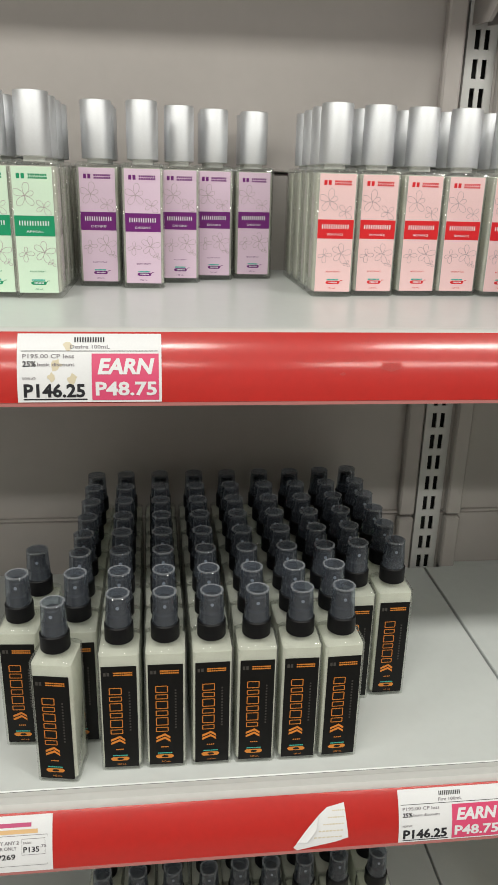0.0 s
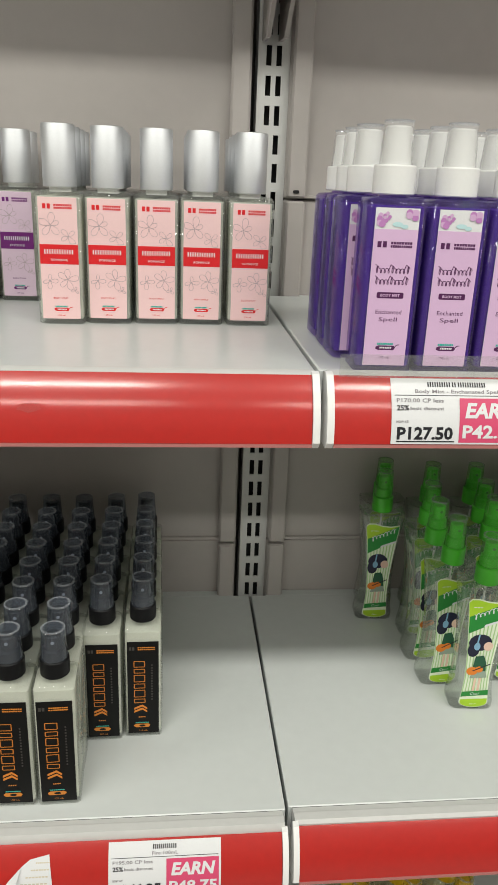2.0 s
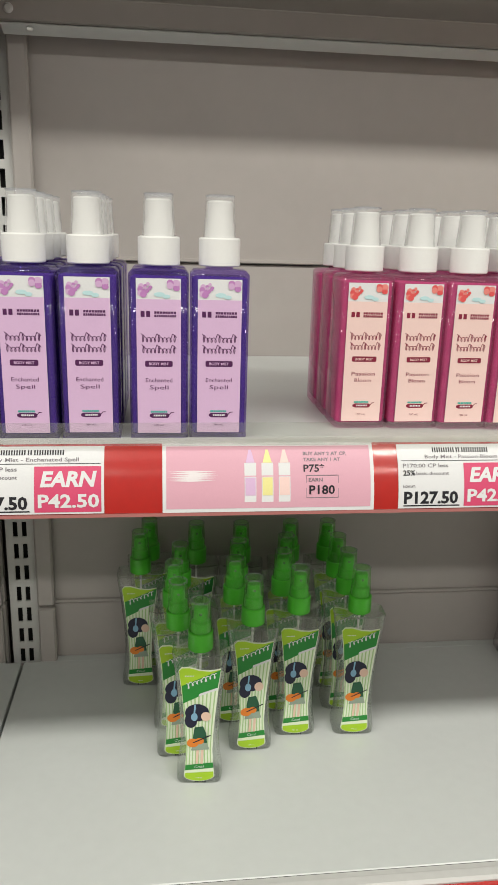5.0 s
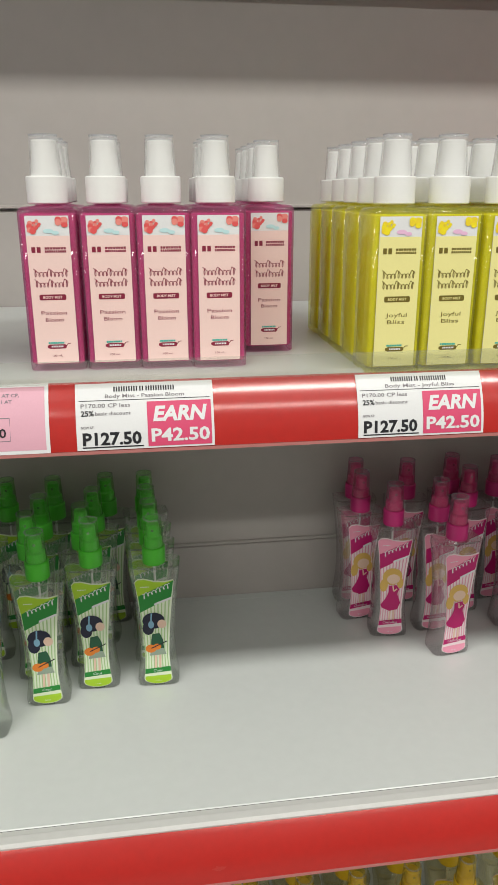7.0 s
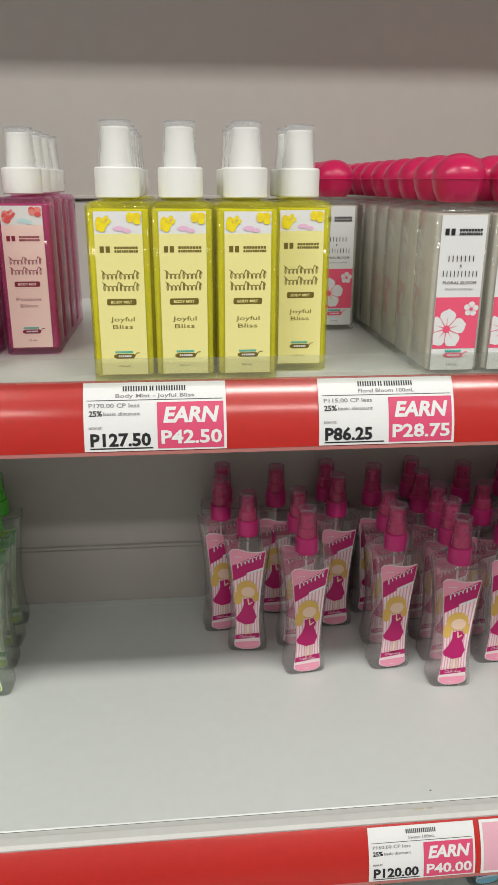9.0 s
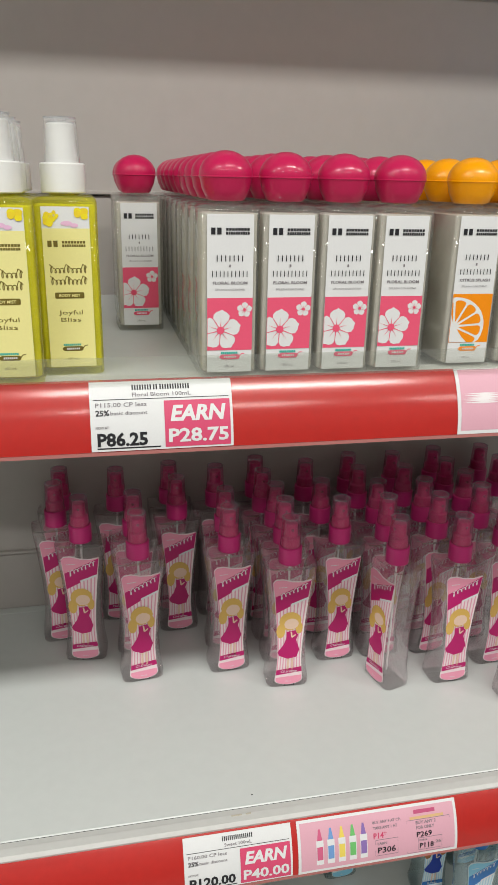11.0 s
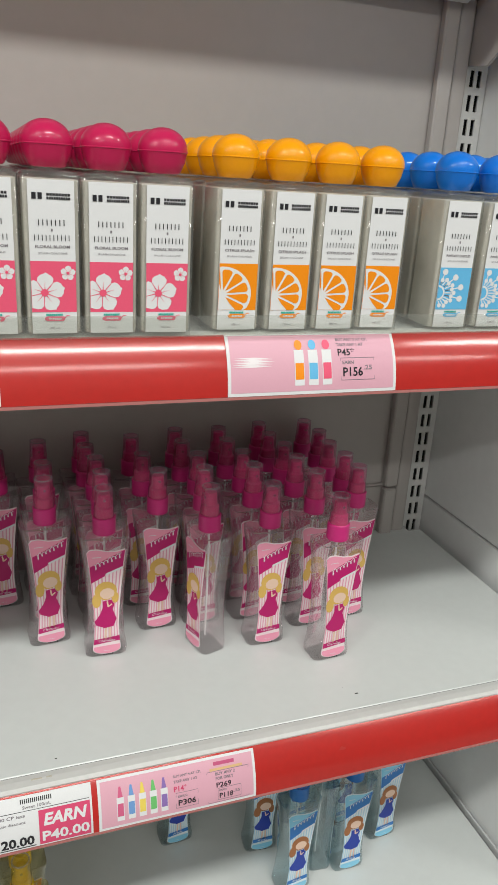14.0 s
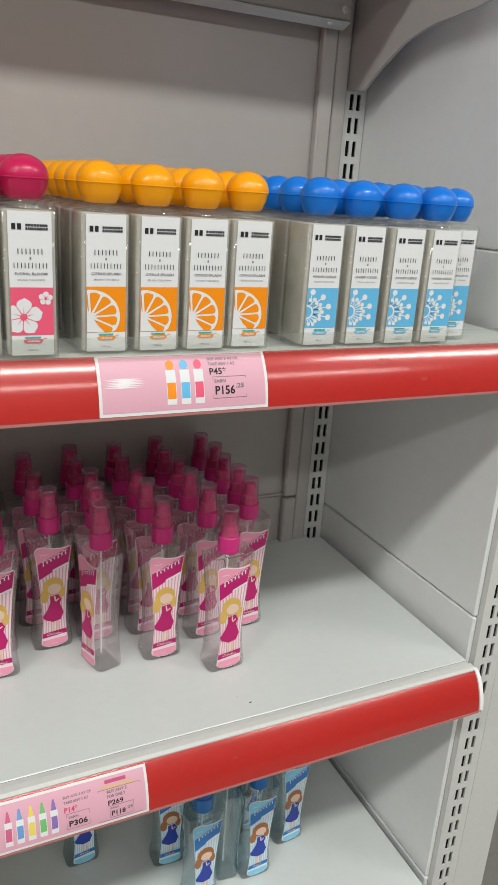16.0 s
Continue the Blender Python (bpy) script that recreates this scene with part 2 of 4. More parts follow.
def upright(x, y0, y1, half, label, z1=2.2, pitch=0.0253, off=-0.0027):
    """A hollow post with two columns of slots punched through its front."""
    post = thing("upright_post", label, "post", "slotted uprights")
    z0 = 0.0
    xs = [x - half, x - 0.0072, x - 0.0022, x + 0.0022, x + 0.0072, x + half]
    s = Shape()
    rows = range(1, int(z1 / pitch))
    hollow = Shape()
    for k in rows:
        a, b, c = k * pitch + off - 0.0045, k * pitch + off + 0.0125, (k + 1) * pitch + off - 0.0045
        for i in range(5):
            s.add([(xs[i], y0, b), (xs[i + 1], y0, b), (xs[i + 1], y0, c), (xs[i], y0, c)], [(0, 1, 2, 3)])
            if i not in (1, 3):
                s.add([(xs[i], y0, a), (xs[i + 1], y0, a), (xs[i + 1], y0, b), (xs[i], y0, b)], [(0, 1, 2, 3)])
            else:
                p = [(xs[i], a), (xs[i + 1], a), (xs[i + 1], b), (xs[i], b)]
                for (u, v), (m, n) in zip(p, p[1:] + p[:1]):
                    s.add([(u, y0, v), (m, y0, n), (m, y0 + 0.002, n), (u, y0 + 0.002, v)], [(0, 1, 2, 3)])
    e = 0.0022
    s.add([(x - half, y0, z0), (x - half, y1, z0), (x - half, y1, z1), (x - half, y0, z1)], [(0, 1, 2, 3)])
    s.add([(x + half, y0, z0), (x + half, y1, z0), (x + half, y1, z1), (x + half, y0, z1)], [(0, 1, 2, 3)])
    part("slotted_face", s, POST, post)
    # solid box coloured near-black in place of the shade behind the slots
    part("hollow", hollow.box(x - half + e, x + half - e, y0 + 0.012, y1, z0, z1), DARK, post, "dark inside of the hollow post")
    part("cap", Shape().box(x - half, x + half, y0, y1, z1, z1 + 0.004), POST, post)
    return post


upright(XJ + 0.0025, 0.787, 0.813, 0.0148, "grey slotted steel upright between two shelf bays")
upright(XE + 0.0195, 0.787, 0.813, 0.0148, "grey slotted steel upright at the end bay")
upright(XJ - 1.193, 0.787, 0.813, 0.0148, "grey slotted steel upright between two shelf bays")
upright(1.567, 0.472, 0.532, 0.0175, "pale slotted steel front post beside the shelf end", pitch=0.0244, off=0.0085)

corner = thing("corner_post", "plain pale steel post beside the slotted post", "post")
part("body", Shape().box(1.5855, 1.64, 0.474, 0.53, 0, 2.2, 0.002), POST, corner)

# back panels between the uprights, with a folded rim
for x0, x1 in ((XJ - 1.193, XJ), (XJ, XE)):
    for z0, z1 in ((0.325, 0.688), (0.6888, 1.053), (1.0538, 1.42), (1.4208, 1.785), (1.7858, 2.15)):
        panel = thing("back_panel", "matt grey steel back panel between two uprights", "panel", "back panels")
        part("sheet", Shape().box(x0 + 0.0175, x1 - 0.0175, BACK, BACK + 0.012, z0, z1, 0.0018), PANEL, panel)
        part("fold", Shape().box(x0 + 0.019, x1 - 0.019, BACK - 0.004, BACK + 0.001, z0 + 0.0008, z0 + 0.004, 0.0006), PANEL, panel)
        for xs in (x0 + 0.028, x1 - 0.028):
            part("flange", Shape().box(xs - 0.009, xs + 0.009, BACK - 0.012, BACK - 0.0005, z0 + 0.001, z1 - 0.001, 0.002), PANEL, panel)

edging = thing("edge_strip", "narrow grey steel strip beside the end upright", "trim")
part("body", Shape().loft([(0.3, 0.0195, 0.012, 0.004), (2.15, 0.0195, 0.012, 0.004)], XE - 0.0068, 0.784), PANEL, edging)

hole = thing("rivet", "small dark rivet on the grey back panel", "rivet")
part("head", Shape().loft([(0.0, 0.006, 0.003, 0.0012), (0.0012, 0.0052, 0.0024, 0.001)]), DARK, hole)
hole.matrix_basis = pose(0.3425, BACK - 0.0123, 1.4275, 90)

side = thing("side_panel", "grey steel side panel closing the shelf end", "panel")
for z0, z1 in ((0.31, 0.668), (0.67, 1.03), (1.032, 1.40), (1.402, 1.9)):
    part("sheet", Shape().box(1.548, 1.562, 0.533, 0.80, z0, z1, 0.0018), SIDE, side)
    part("sheet", Shape().box(1.5435, 1.549, 0.478, 0.79, z0, z1, 0.0014), SIDE, side)

# cross beams bolted to the uprights, over the upper shelf
for x0, x1 in ((XJ - 1.17, XJ - 0.028), (XJ + 0.018, XE - 0.018)):
    beam = thing("cross_beam", "grey steel cross beam bolted between two uprights", "beam", "cross beams")
    part("bar", Shape().box(x0, x1, 0.752, 0.766, 1.619, 1.640, 0.0015), PANEL, beam)
    if x0 < 0:
        part("lower_lip", Shape().sweep([(0.754, 1.6185), (0.7485, 1.6165), (0.757, 1.6085), (0.757, 1.6005), (0.7585, 1.6005), (0.7585, 1.6095)], x0 + 0.012, x1 - 0.012), PAINT, beam, "pale folded lower lip")
        drilled = part("hole", Shape().lathe([(0.003, 0), (0.003, 0.0003)], n=12), DARK, beam, "dark screw hole")
        drilled.matrix_basis = pose(x1 - 0.021, 0.7569, 1.6045, 90)
    else:
        part("lower_lip", Shape().sweep([(0.754, 1.6185), (0.7485, 1.6165), (0.764, 1.6110), (0.766, 1.6125)], x0 + 0.002, x1 - 0.002), PAINT, beam, "pale folded lower lip")
    for xb in (x0 + 0.009, x1 - 0.009):
        bolt = part("bolt", Shape().lathe([(0.0042, 0), (0.0042, 0.0015), (0.0025, 0.003)], n=12), STEEL, beam)
        bolt.matrix_basis = pose(xb, 0.752, 1.6285, 90)
    for xb in (x0 + 0.026, x1 - 0.026) if x0 > 0 else (x0 + 0.024,):
        part("clip", Shape().box(xb - 0.003, xb + 0.003, 0.75, 0.7535, 1.6115, 1.6150, 0.001), STEEL, beam)

# ---- shelves ----
# the outline of the price rail, from its top edge to its lower edge: y ahead of the shelf front, z below its top
RAIL = [(0.4525, 0.0012), (0.4484, -0.0038), (0.4449, -0.0095), (0.4419, -0.0160), (0.4395, -0.0230), (0.4380, -0.0300), (0.4374, -0.0365)]


def rail_point(top, s, lift):
    """top: the rail's height and how far it stands forward. A place on the rail's face, s from 0 (top) to 1 (lower edge), lifted off it."""
    f = min(max(s, 0), 0.9999) * (len(RAIL) - 1)
    i = int(f)
    (a, b), (c, d) = RAIL[i], RAIL[i + 1]
    y, z = a + (c - a) * (f - i), b + (d - b) * (f - i)
    n = math.hypot(c - a, d - b)
    return y + top[1] + (d - b) / n * lift, top[0] + z - (c - a) / n * lift


UP, LOW_1, LOW_2, BOTTOM = (ZU, 0.0), (ZL - 0.0035, -0.005), (ZL - 0.0015, -0.0025), (ZT, 0.0)


def shelf(x0, x1, z, label, rail, lip=False):
    sh = thing("shelf", label, "shelf", "shelves")
    zr, dy = rail
    y0 = 0.4705 + dy
    part("deck", Shape().box(x0 - 0.0016, x1 + 0.0016, y0, 0.772, z - 0.028, z, 0.0008), PAINT, sh)
    # the seam is a near-black bar painting the shade in the gap
    part("seam", Shape().box(x0 + 0.001, x1 - 0.001, y0 - 0.0009, y0 - 0.0001, z - 0.02, z - 0.0007), DARK, sh, "dark gap along the front strip")
    # filler strip added below the deck joint, to keep the gap from showing through
    if abs(x1 - XJ) < 0.01:
        part("gap_blocker", Shape().box(XJ - 0.0042, XJ + 0.0042, 0.48, 0.754, z - 0.034, z - 0.0288, 0.0006), POST, sh)
    part("rear_edge", Shape().box(x0 + 0.016, x1 - 0.016, 0.7722, BACK - 0.0005, z - 0.026, z - 0.0004, 0.0008), PAINT, sh)
    part("front_strip", Shape().sweep([(y0 - 0.0010, z - 0.026), (y0 - 0.0010, z - 0.0002), (y0 - 0.0068, z + 0.0002), (y0 - 0.008, z + 0.0022), (y0 - 0.0145, z + 0.0020), (y0 - 0.0165, zr + 0.001), (y0 - 0.016, z - 0.026)], x0 + 0.001, x1 - 0.001), STRIP, sh, "grey plastic strip along the front edge")
    outer = [(y + dy, zr + dz) for y, dz in RAIL]
    part("price_rail", Shape().sweep(outer + [(0.4405 + dy, zr - 0.0375), (0.4545 + dy, zr - 0.0345), (0.4545 + dy, zr - 0.001)], x0 + 0.0035, x1 - 0.0035), RED, sh, "glossy red plastic price rail", 60)
    part("lower_edge", Shape().sweep([(0.4366 + dy, zr - 0.0366), (0.4364 + dy, zr - 0.0385), (0.441 + dy, zr - 0.0395), (0.452 + dy, zr - 0.0385), (0.452 + dy, zr - 0.0376)], x0 + 0.0035, x1 - 0.0035), ACRYLIC_EDGE, sh, "pale lower edge of the clear cover")
    for xa, xb in ((x0 - 0.001, x0 + 0.0033), (x1 - 0.0033, x1 + 0.001)):
        cap = [(0.4555 + dy, zr + 0.003)] + [(y + dy - 0.0014, zr + dz + 0.0008) for y, dz in RAIL] + [(0.440 + dy, zr - 0.040), (0.4555 + dy, zr - 0.040)]
        part("end_cap", Shape().sweep(cap, xa, xb), WHITE_PLASTIC, sh, "white rounded end cap")
    if lip:
        part("clear_lip", Shape().box(x0 + 0.006, x1 - 0.006, 0.4476, 0.4488, z + 0.0025, z + 0.0150, 0.0003), ACRYLIC, sh, "clear acrylic lip")
        part("lip_foot", Shape().box(x0 + 0.006, x1 - 0.006, 0.4462, 0.4486, z + 0.0016, z + 0.0024, 0.0003), ACRYLIC, sh, "clear acrylic foot")
    for xb in (x0 + 0.006, x1 - 0.006):
        br = Shape()
        outline = [(0.7865, z - 0.118), (0.75, z - 0.118), (0.70, z - 0.10), (0.62, z - 0.075), (0.52, z - 0.055), (0.48, z - 0.045), (0.478, z - 0.029), (0.7865, z - 0.029)]
        br.sweep(outline, xb - 0.0012, xb + 0.0012)
        part("bracket", br, PAINT, sh)
    return sh


ACRYLIC_EDGE = material("clear_edge", (0.42, 0.16, 0.15), 0.2, vary=0.03)
upper_1 = shelf(XJ - 1.192, XJ - 0.003, ZU, "white steel shelf with a red price rail, holding silver-capped bottles", UP)
upper_2 = shelf(XJ + 0.003, XE + 0.024, ZU, "white steel shelf with red price rail and clear lip", UP, True)
shelf(XJ - 1.192, XJ - 0.003, ZL, "white steel shelf with a red price rail, holding black-capped bottles", LOW_1)
lower_2 = shelf(XJ + 0.003, XE + 0.024, ZL, "half-empty white steel shelf with a red price rail", LOW_2)
shelf(XJ - 1.192, XJ - 0.003, ZT, "white steel lower shelf with a red price rail", BOTTOM)
shelf(XJ + 0.003, XE + 0.024, ZT, "white steel lower shelf holding blue and yellow bottles", BOTTOM)


def top_shelf(x0, x1, front):
    sh = thing("shelf", "plain white steel top shelf on curved brackets", "shelf", "shelves")
    part("deck", Shape().box(x0, x1, 0.628, 0.7555, ZTOP - 0.028, ZTOP, 0.0012), PAINT, sh)
    for xb in (x0 + 0.0045, x1 - 0.0045 if x1 < 1 else XE + 0.006):
        outline = [(0.7865, 1.556), (0.748, 1.553), (0.72, 1.572), (0.68, 1.593)] + ([(0.64, 1.603), (0.58, 1.608)] if front < 0.57 else []) + [(front + 0.01, 1.612), (front + 0.005, 1.671), (0.7865, 1.671)]
        part("bracket", Shape().sweep(outline, xb - 0.0018, xb + 0.0018), PANEL, sh, "curved grey steel bracket")
    return sh


top_shelf(XJ - 1.192, XJ - 0.003, 0.58)
top_shelf(XJ + 0.003, XE + 0.024, 0.545)
base = thing("base_plinth", "white steel base under the shelving", "plinth")
part("front_board", Shape().box(XJ - 1.19, 1.54, 0.42, BACK, 0.0, 0.3, 0.004), PAINT, base)

# ---- bottles ----
def label_on(parent, y, outline, mat, label=""):
    """A paper label with a little thickness on the bottle's front at depth y."""
    n = len(outline)
    s = Shape().add([(u, y, v) for u, v in outline] + [(u, y - 0.0003, v) for u, v in outline],
                    [tuple(range(n, 2 * n))] + [(k, (k + 1) % n, n + (k + 1) % n, n + k) for k in range(n)])
    ob = part("label", s, mat, parent, label)
    return ob, Print(lambda u, v, lift: (u, y - 0.0003 - lift - 0.0001, v))


def rect_outline(w, z0, z1):
    return [(-w / 2, z0), (w / 2, z0), (w / 2, z1), (-w / 2, z1)]


def badge(pr, u, v, w, top, body):
    """The small refill badge near the foot of most labels."""
    pr.bars("badge", top, u - w * 0.08, v + w * 0.26, w * 0.09, w * 0.72, 9, fill=0.85)
    pts = [(u + w * a, v + w * b) for a, b in ((-0.5, 0.08), (-0.38, 0.02), (0.3, 0.02), (0.36, 0.08), (0.36, 0.18), (0.3, 0.23), (-0.38, 0.23), (-0.5, 0.17))]
    pr.poly("badge", body, pts, 2)
    pr.line("badge", body, [(u + w * 0.34, v + w * 0.13), (u + w * 0.44, v + w * 0.26), (u + w * 0.56, v + w * 0.27)], w * 0.035, 2)
    pr.bars("badge_mark", CARD, u - w * 0.04, v + w * 0.09, w * 0.08, w * 0.55, 7, 3)


def maker(pr, mat, u, v, w):
    """The maker's mark: two blocks and two lines of small bars."""
    h = w * 0.17
    pr.bars("maker_mark", mat, u - w * 0.345, v, h, w * 0.31, 2, 2, fill=0.7)
    pr.bars("maker_mark", mat, u + w * 0.19, v + h * 0.56, h * 0.4, w * 0.62, 8, 2, fill=0.8)
    pr.bars("maker_mark", mat, u + w * 0.19, v, h * 0.4, w * 0.62, 10, 2, fill=0.8)


def place_all(proto, spots, wobble=2.5, seed=1, hidden=0.0, squash=1.0):
    """Copies of a bottle at (x, y, z) or (x, y, z, turn); the first spot takes the original. Bottles that stand directly
    behind another of their column have blank labels, as nothing of the print is seen there."""
    rnd = random.Random(seed)
    proto.scale = (1, 1, squash)
    size = Matrix.Diagonal((1, 1, squash, 1))
    blank = None
    for k, spot in enumerate(spots):
        turn = spot[3] if len(spot) > 3 else rnd.uniform(-wobble, wobble)
        m = pose(spot[0], spot[1], spot[2], 0, 0, turn)
        if k == 0:
            proto.matrix_basis = m @ size
            continue
        back = hidden and any(s[2] == spot[2] and abs(s[0] - spot[0]) < 0.004 and 0 < spot[1] - s[1] < hidden for s in spots)
        if not back:
            copy_thing(proto, m)
        elif blank is None:
            blank = copy_thing(proto, m)
            for child in list(blank.children_recursive):
                if child.parent.name.split(".")[0] == "label":
                    bpy.data.objects.remove(child)
        else:
            copy_thing(blank, m)


FORMEN_LIQ = clear("pale_green_liquid", (0.95, 0.965, 0.9), (0.94, 0.96, 0.85), 0.62)
SHELL = clear("clear_bottle", (0.97, 0.975, 0.965), (0.9, 0.92, 0.9), 0.06, 0.02, 1.5)
SMOKE = clear("smoky_overcap", (0.66, 0.70, 0.76), (0.27, 0.30, 0.35), 0.17, 0.06, 1.6)
CLEAR_CAP = clear("clear_overcap", (0.96, 0.96, 0.96), (0.92, 0.92, 0.92), 0.20, 0.08, 1.5)
CLEAR_RIM = clear("pale_rim", (0.90, 0.91, 0.93), (0.66, 0.69, 0.74), 0.26, 0.05, 1.6)
BLACK_PLASTIC = material("black_plastic", (0.005, 0.005, 0.006), 0.45, vary=0.1, spec=0.2)
GUNMETAL = material("grey_pump", (0.014, 0.016, 0.021), 0.35)
NOZZLE = material("pale_nozzle", (0.42, 0.44, 0.47), 0.35)
BLACK_LABEL = material("black_label", (0.006, 0.006, 0.006), 0.35, vary=0.1, spec=0.18)
ORANGE_INK = ink("orange_foil", (0.66, 0.23, 0.035), 0.35)
DIM_INK = ink("dim_print", (0.06, 0.055, 0.05))
TEAL_INK = ink("teal_ink", (0.05, 0.42, 0.36))


def square_bottle(name, label, category, group, w, d, h, shell, liquid, neck, corner=0.0028):
    b = thing(name, label, category, group)
    part("bottle", Shape().loft([(0, w - 0.003, d - 0.003, corner), (0.0012, w, d, corner), (h - 0.0025, w, d, corner), (h, w - 0.004, d - 0.004, corner), (h + 0.0006, neck * 2, neck * 2, neck * 0.95), (h + 0.003, neck * 2, neck * 2, neck * 0.95)]), shell, b, angle=50)
    i = 0.0011
    part("liquid", Shape().loft([(0.0042, w - 2 * i - 0.002, d - 2 * i - 0.002, corner), (0.0052, w - 2 * i, d - 2 * i, corner), (h - 0.0045, w - 2 * i, d - 2 * i, corner), (h - 0.0038, w - 2 * i - 0.002, d - 2 * i - 0.002, corner)]), liquid, b, angle=50)
    return b


def spray_cap(b, z, collar, rc, hc, over, ro, ho, pump, tall_pump=False):
    """A spray pump: ribbed collar, nozzle button and a clear overcap round it."""
    part("collar", Shape().lathe([(rc - 0.0006, z), (rc, z + 0.0006), (rc, z + hc - 0.0008), (rc - 0.0008, z + hc), (0.003, z + hc)], n=24), collar, b)
    zb = z + hc
    slim = [(0.0009, 0.0), (0.0013, 0.3), (0.0032, 0.36), (0.0036, 0.76), (0.0046, 0.8), (ro - 0.0005, 0.8)]
    tall = [(0.0009, 0.0), (0.0013, 0.3), (0.0017, 0.36), (0.0021, 0.84), (0.0032, 0.88), (ro - 0.0005, 0.88)]
    button = part("pump", Shape().lathe([(ro - e, zb + ho * f) for e, f in (tall if tall_pump else slim)], n=18), pump, b)
    if not tall_pump:
        spray_hole = part("nozzle", Shape().lathe([(0.0013, 0), (0.0013, 0.0004), (0.0005, 0.0006)], n=10), CLEAR_RIM if pump is not GUNMETAL else NOZZLE, button, "small pale spray nozzle")
        spray_hole.matrix_basis = pose(0.0, 0.0035 - ro, zb + ho * 0.62, 90)
    cap = part("overcap", Shape().lathe([(ro, zb + 0.0002), (ro - 0.0008, zb + ho * 0.6), (ro - 0.0012, zb + ho - 0.001), (ro - 0.002, zb + ho), (0.001, zb + ho + 0.0001)], n=24), over, b)
    part("rim", Shape().rings([[((ro - q) * math.cos(2 * math.pi * k / 24), (ro - q) * math.sin(2 * math.pi * k / 24), zb + ho + e) for k in range(24)] for q, e in ((0.0012, -0.0008), (0.0009, 0.0001), (0.0022, 0.0004), (0.0026, 0.0001))], False), CLEAR_RIM, cap)
    return cap


def formen():
    b = square_bottle("spray_bottle", "clear square spray bottle, black vertical label, smoky black cap", "bottle", "black-label bottles", 0.031, 0.031, 0.107, SHELL, FORMEN_LIQ, 0.007)
    part("dip_tube", Shape().lathe([(0.0012, 0.006), (0.0012, 0.108)], n=8), WHITE_PLASTIC, b)
    spray_cap(b, 0.1085, BLACK_PLASTIC, 0.0106, 0.0135, SMOKE, 0.0096, 0.0235, GUNMETAL)
    lab, pr = label_on(b, -0.0155, rect_outline(0.0255, 0.0045, 0.0945), BLACK_LABEL, "black paper label")
    pr.bars("fine_print", ORANGE_INK, 0.003, 0.0868, 0.0011, 0.014, 9, fill=0.85)
    pr.bars("fine_print", ORANGE_INK, 0.003, 0.0887, 0.0011, 0.014, 9, fill=0.85)
    pr.bars("fine_print", DIM_INK, -0.0085, 0.0868, 0.003, 0.005, 2)
    # the upright wordmark as a row of plain open boxes
    v = 0.0355
    for width in (0.0058, 0.0088, 0.0062, 0.0086, 0.0058, 0.0076):
        pr.frame_line("wordmark", ORANGE_INK, -0.0072, v, 0.0014, v + width - 0.0022, 0.00062, 2)
        v += width
    pr.bars("fine_print", DIM_INK, 0.0078, 0.056, 0.0012, 0.036, 14, turn=True, fill=0.55)
    for dz in (0.0, 0.003):
        pr.poly("emblem", ORANGE_INK, [(-0.0075, 0.0255 + dz), (-0.001, 0.0285 + dz), (0.003, 0.0255 + dz), (0.003, 0.0275 + dz), (-0.001, 0.0305 + dz), (-0.0075, 0.0275 + dz)], 2)
    pr.bars("fine_print", ORANGE_INK, -0.001, 0.0205, 0.001, 0.006, 4)
    pr.bars("badge", TEAL_INK, -0.001, 0.0148, 0.001, 0.011, 8, fill=0.85)
    pr.poly("badge", ORANGE_INK, [(-0.008, 0.0118), (-0.0065, 0.0105), (0.004, 0.0105), (0.0055, 0.0118), (0.0055, 0.0128), (0.004, 0.014), (-0.0065, 0.014), (-0.008, 0.0128)], 2)
    pr.disc("badge_mark", BLACK_LABEL, -0.001, 0.0122, 0.0026, 0.0011, 3, 10)
    pr.text("volume", ORANGE_INK, "100 mL", 0, 0.0065, 0.0014, 0.0065)
    pr.make(lab)
    return b


def rows(x, y0, n, pitch, z, drift=0.0, off=0.0155):
    return [(x + drift * k, y0 + off + pitch * k, z) for k in range(n)]


spots = []
for x, n in ((-0.022, 8), (0.0115, 8), (0.0455, 8), (0.079, 8), (0.112, 8), (0.1435, 8)):
    spots += rows(x, 0.479, n, 0.0325, ZL, -0.0006)
spots += rows(0.171, 0.546, 6, 0.0325, ZL) + rows(0.2035, 0.549, 6, 0.0325, ZL, -0.0006)
spots += rows(-0.055, 0.510, 7, 0.0325, ZL)
spots += [(-0.0665, 0.4865, ZL, -9), (-0.098, 0.527, ZL, -4), (-0.089, 0.565, ZL, 2)]
for x, y in ((-0.049, 0.539), (-0.017, 0.538), (0.015, 0.539), (0.048, 0.536), (0.077, 0.538), (0.106, 0.537), (0.138, 0.538), (0.171, 0.539), (0.209, 0.540)):
    spots += [(x, y + 0.0335 * k, ZT) for k in range(3)]
place_all(formen(), spots, 2.0, 3, 0.05)

# ---- silver-capped body sprays ----
SILVER = material("brushed_aluminium", (0.66, 0.67, 0.69), 0.5, metal=0.85, vary=0.03, scale=60)
ASP_LIQ = clear("faint_liquid", (0.95, 0.96, 0.9), (0.92, 0.925, 0.82), 0.5)


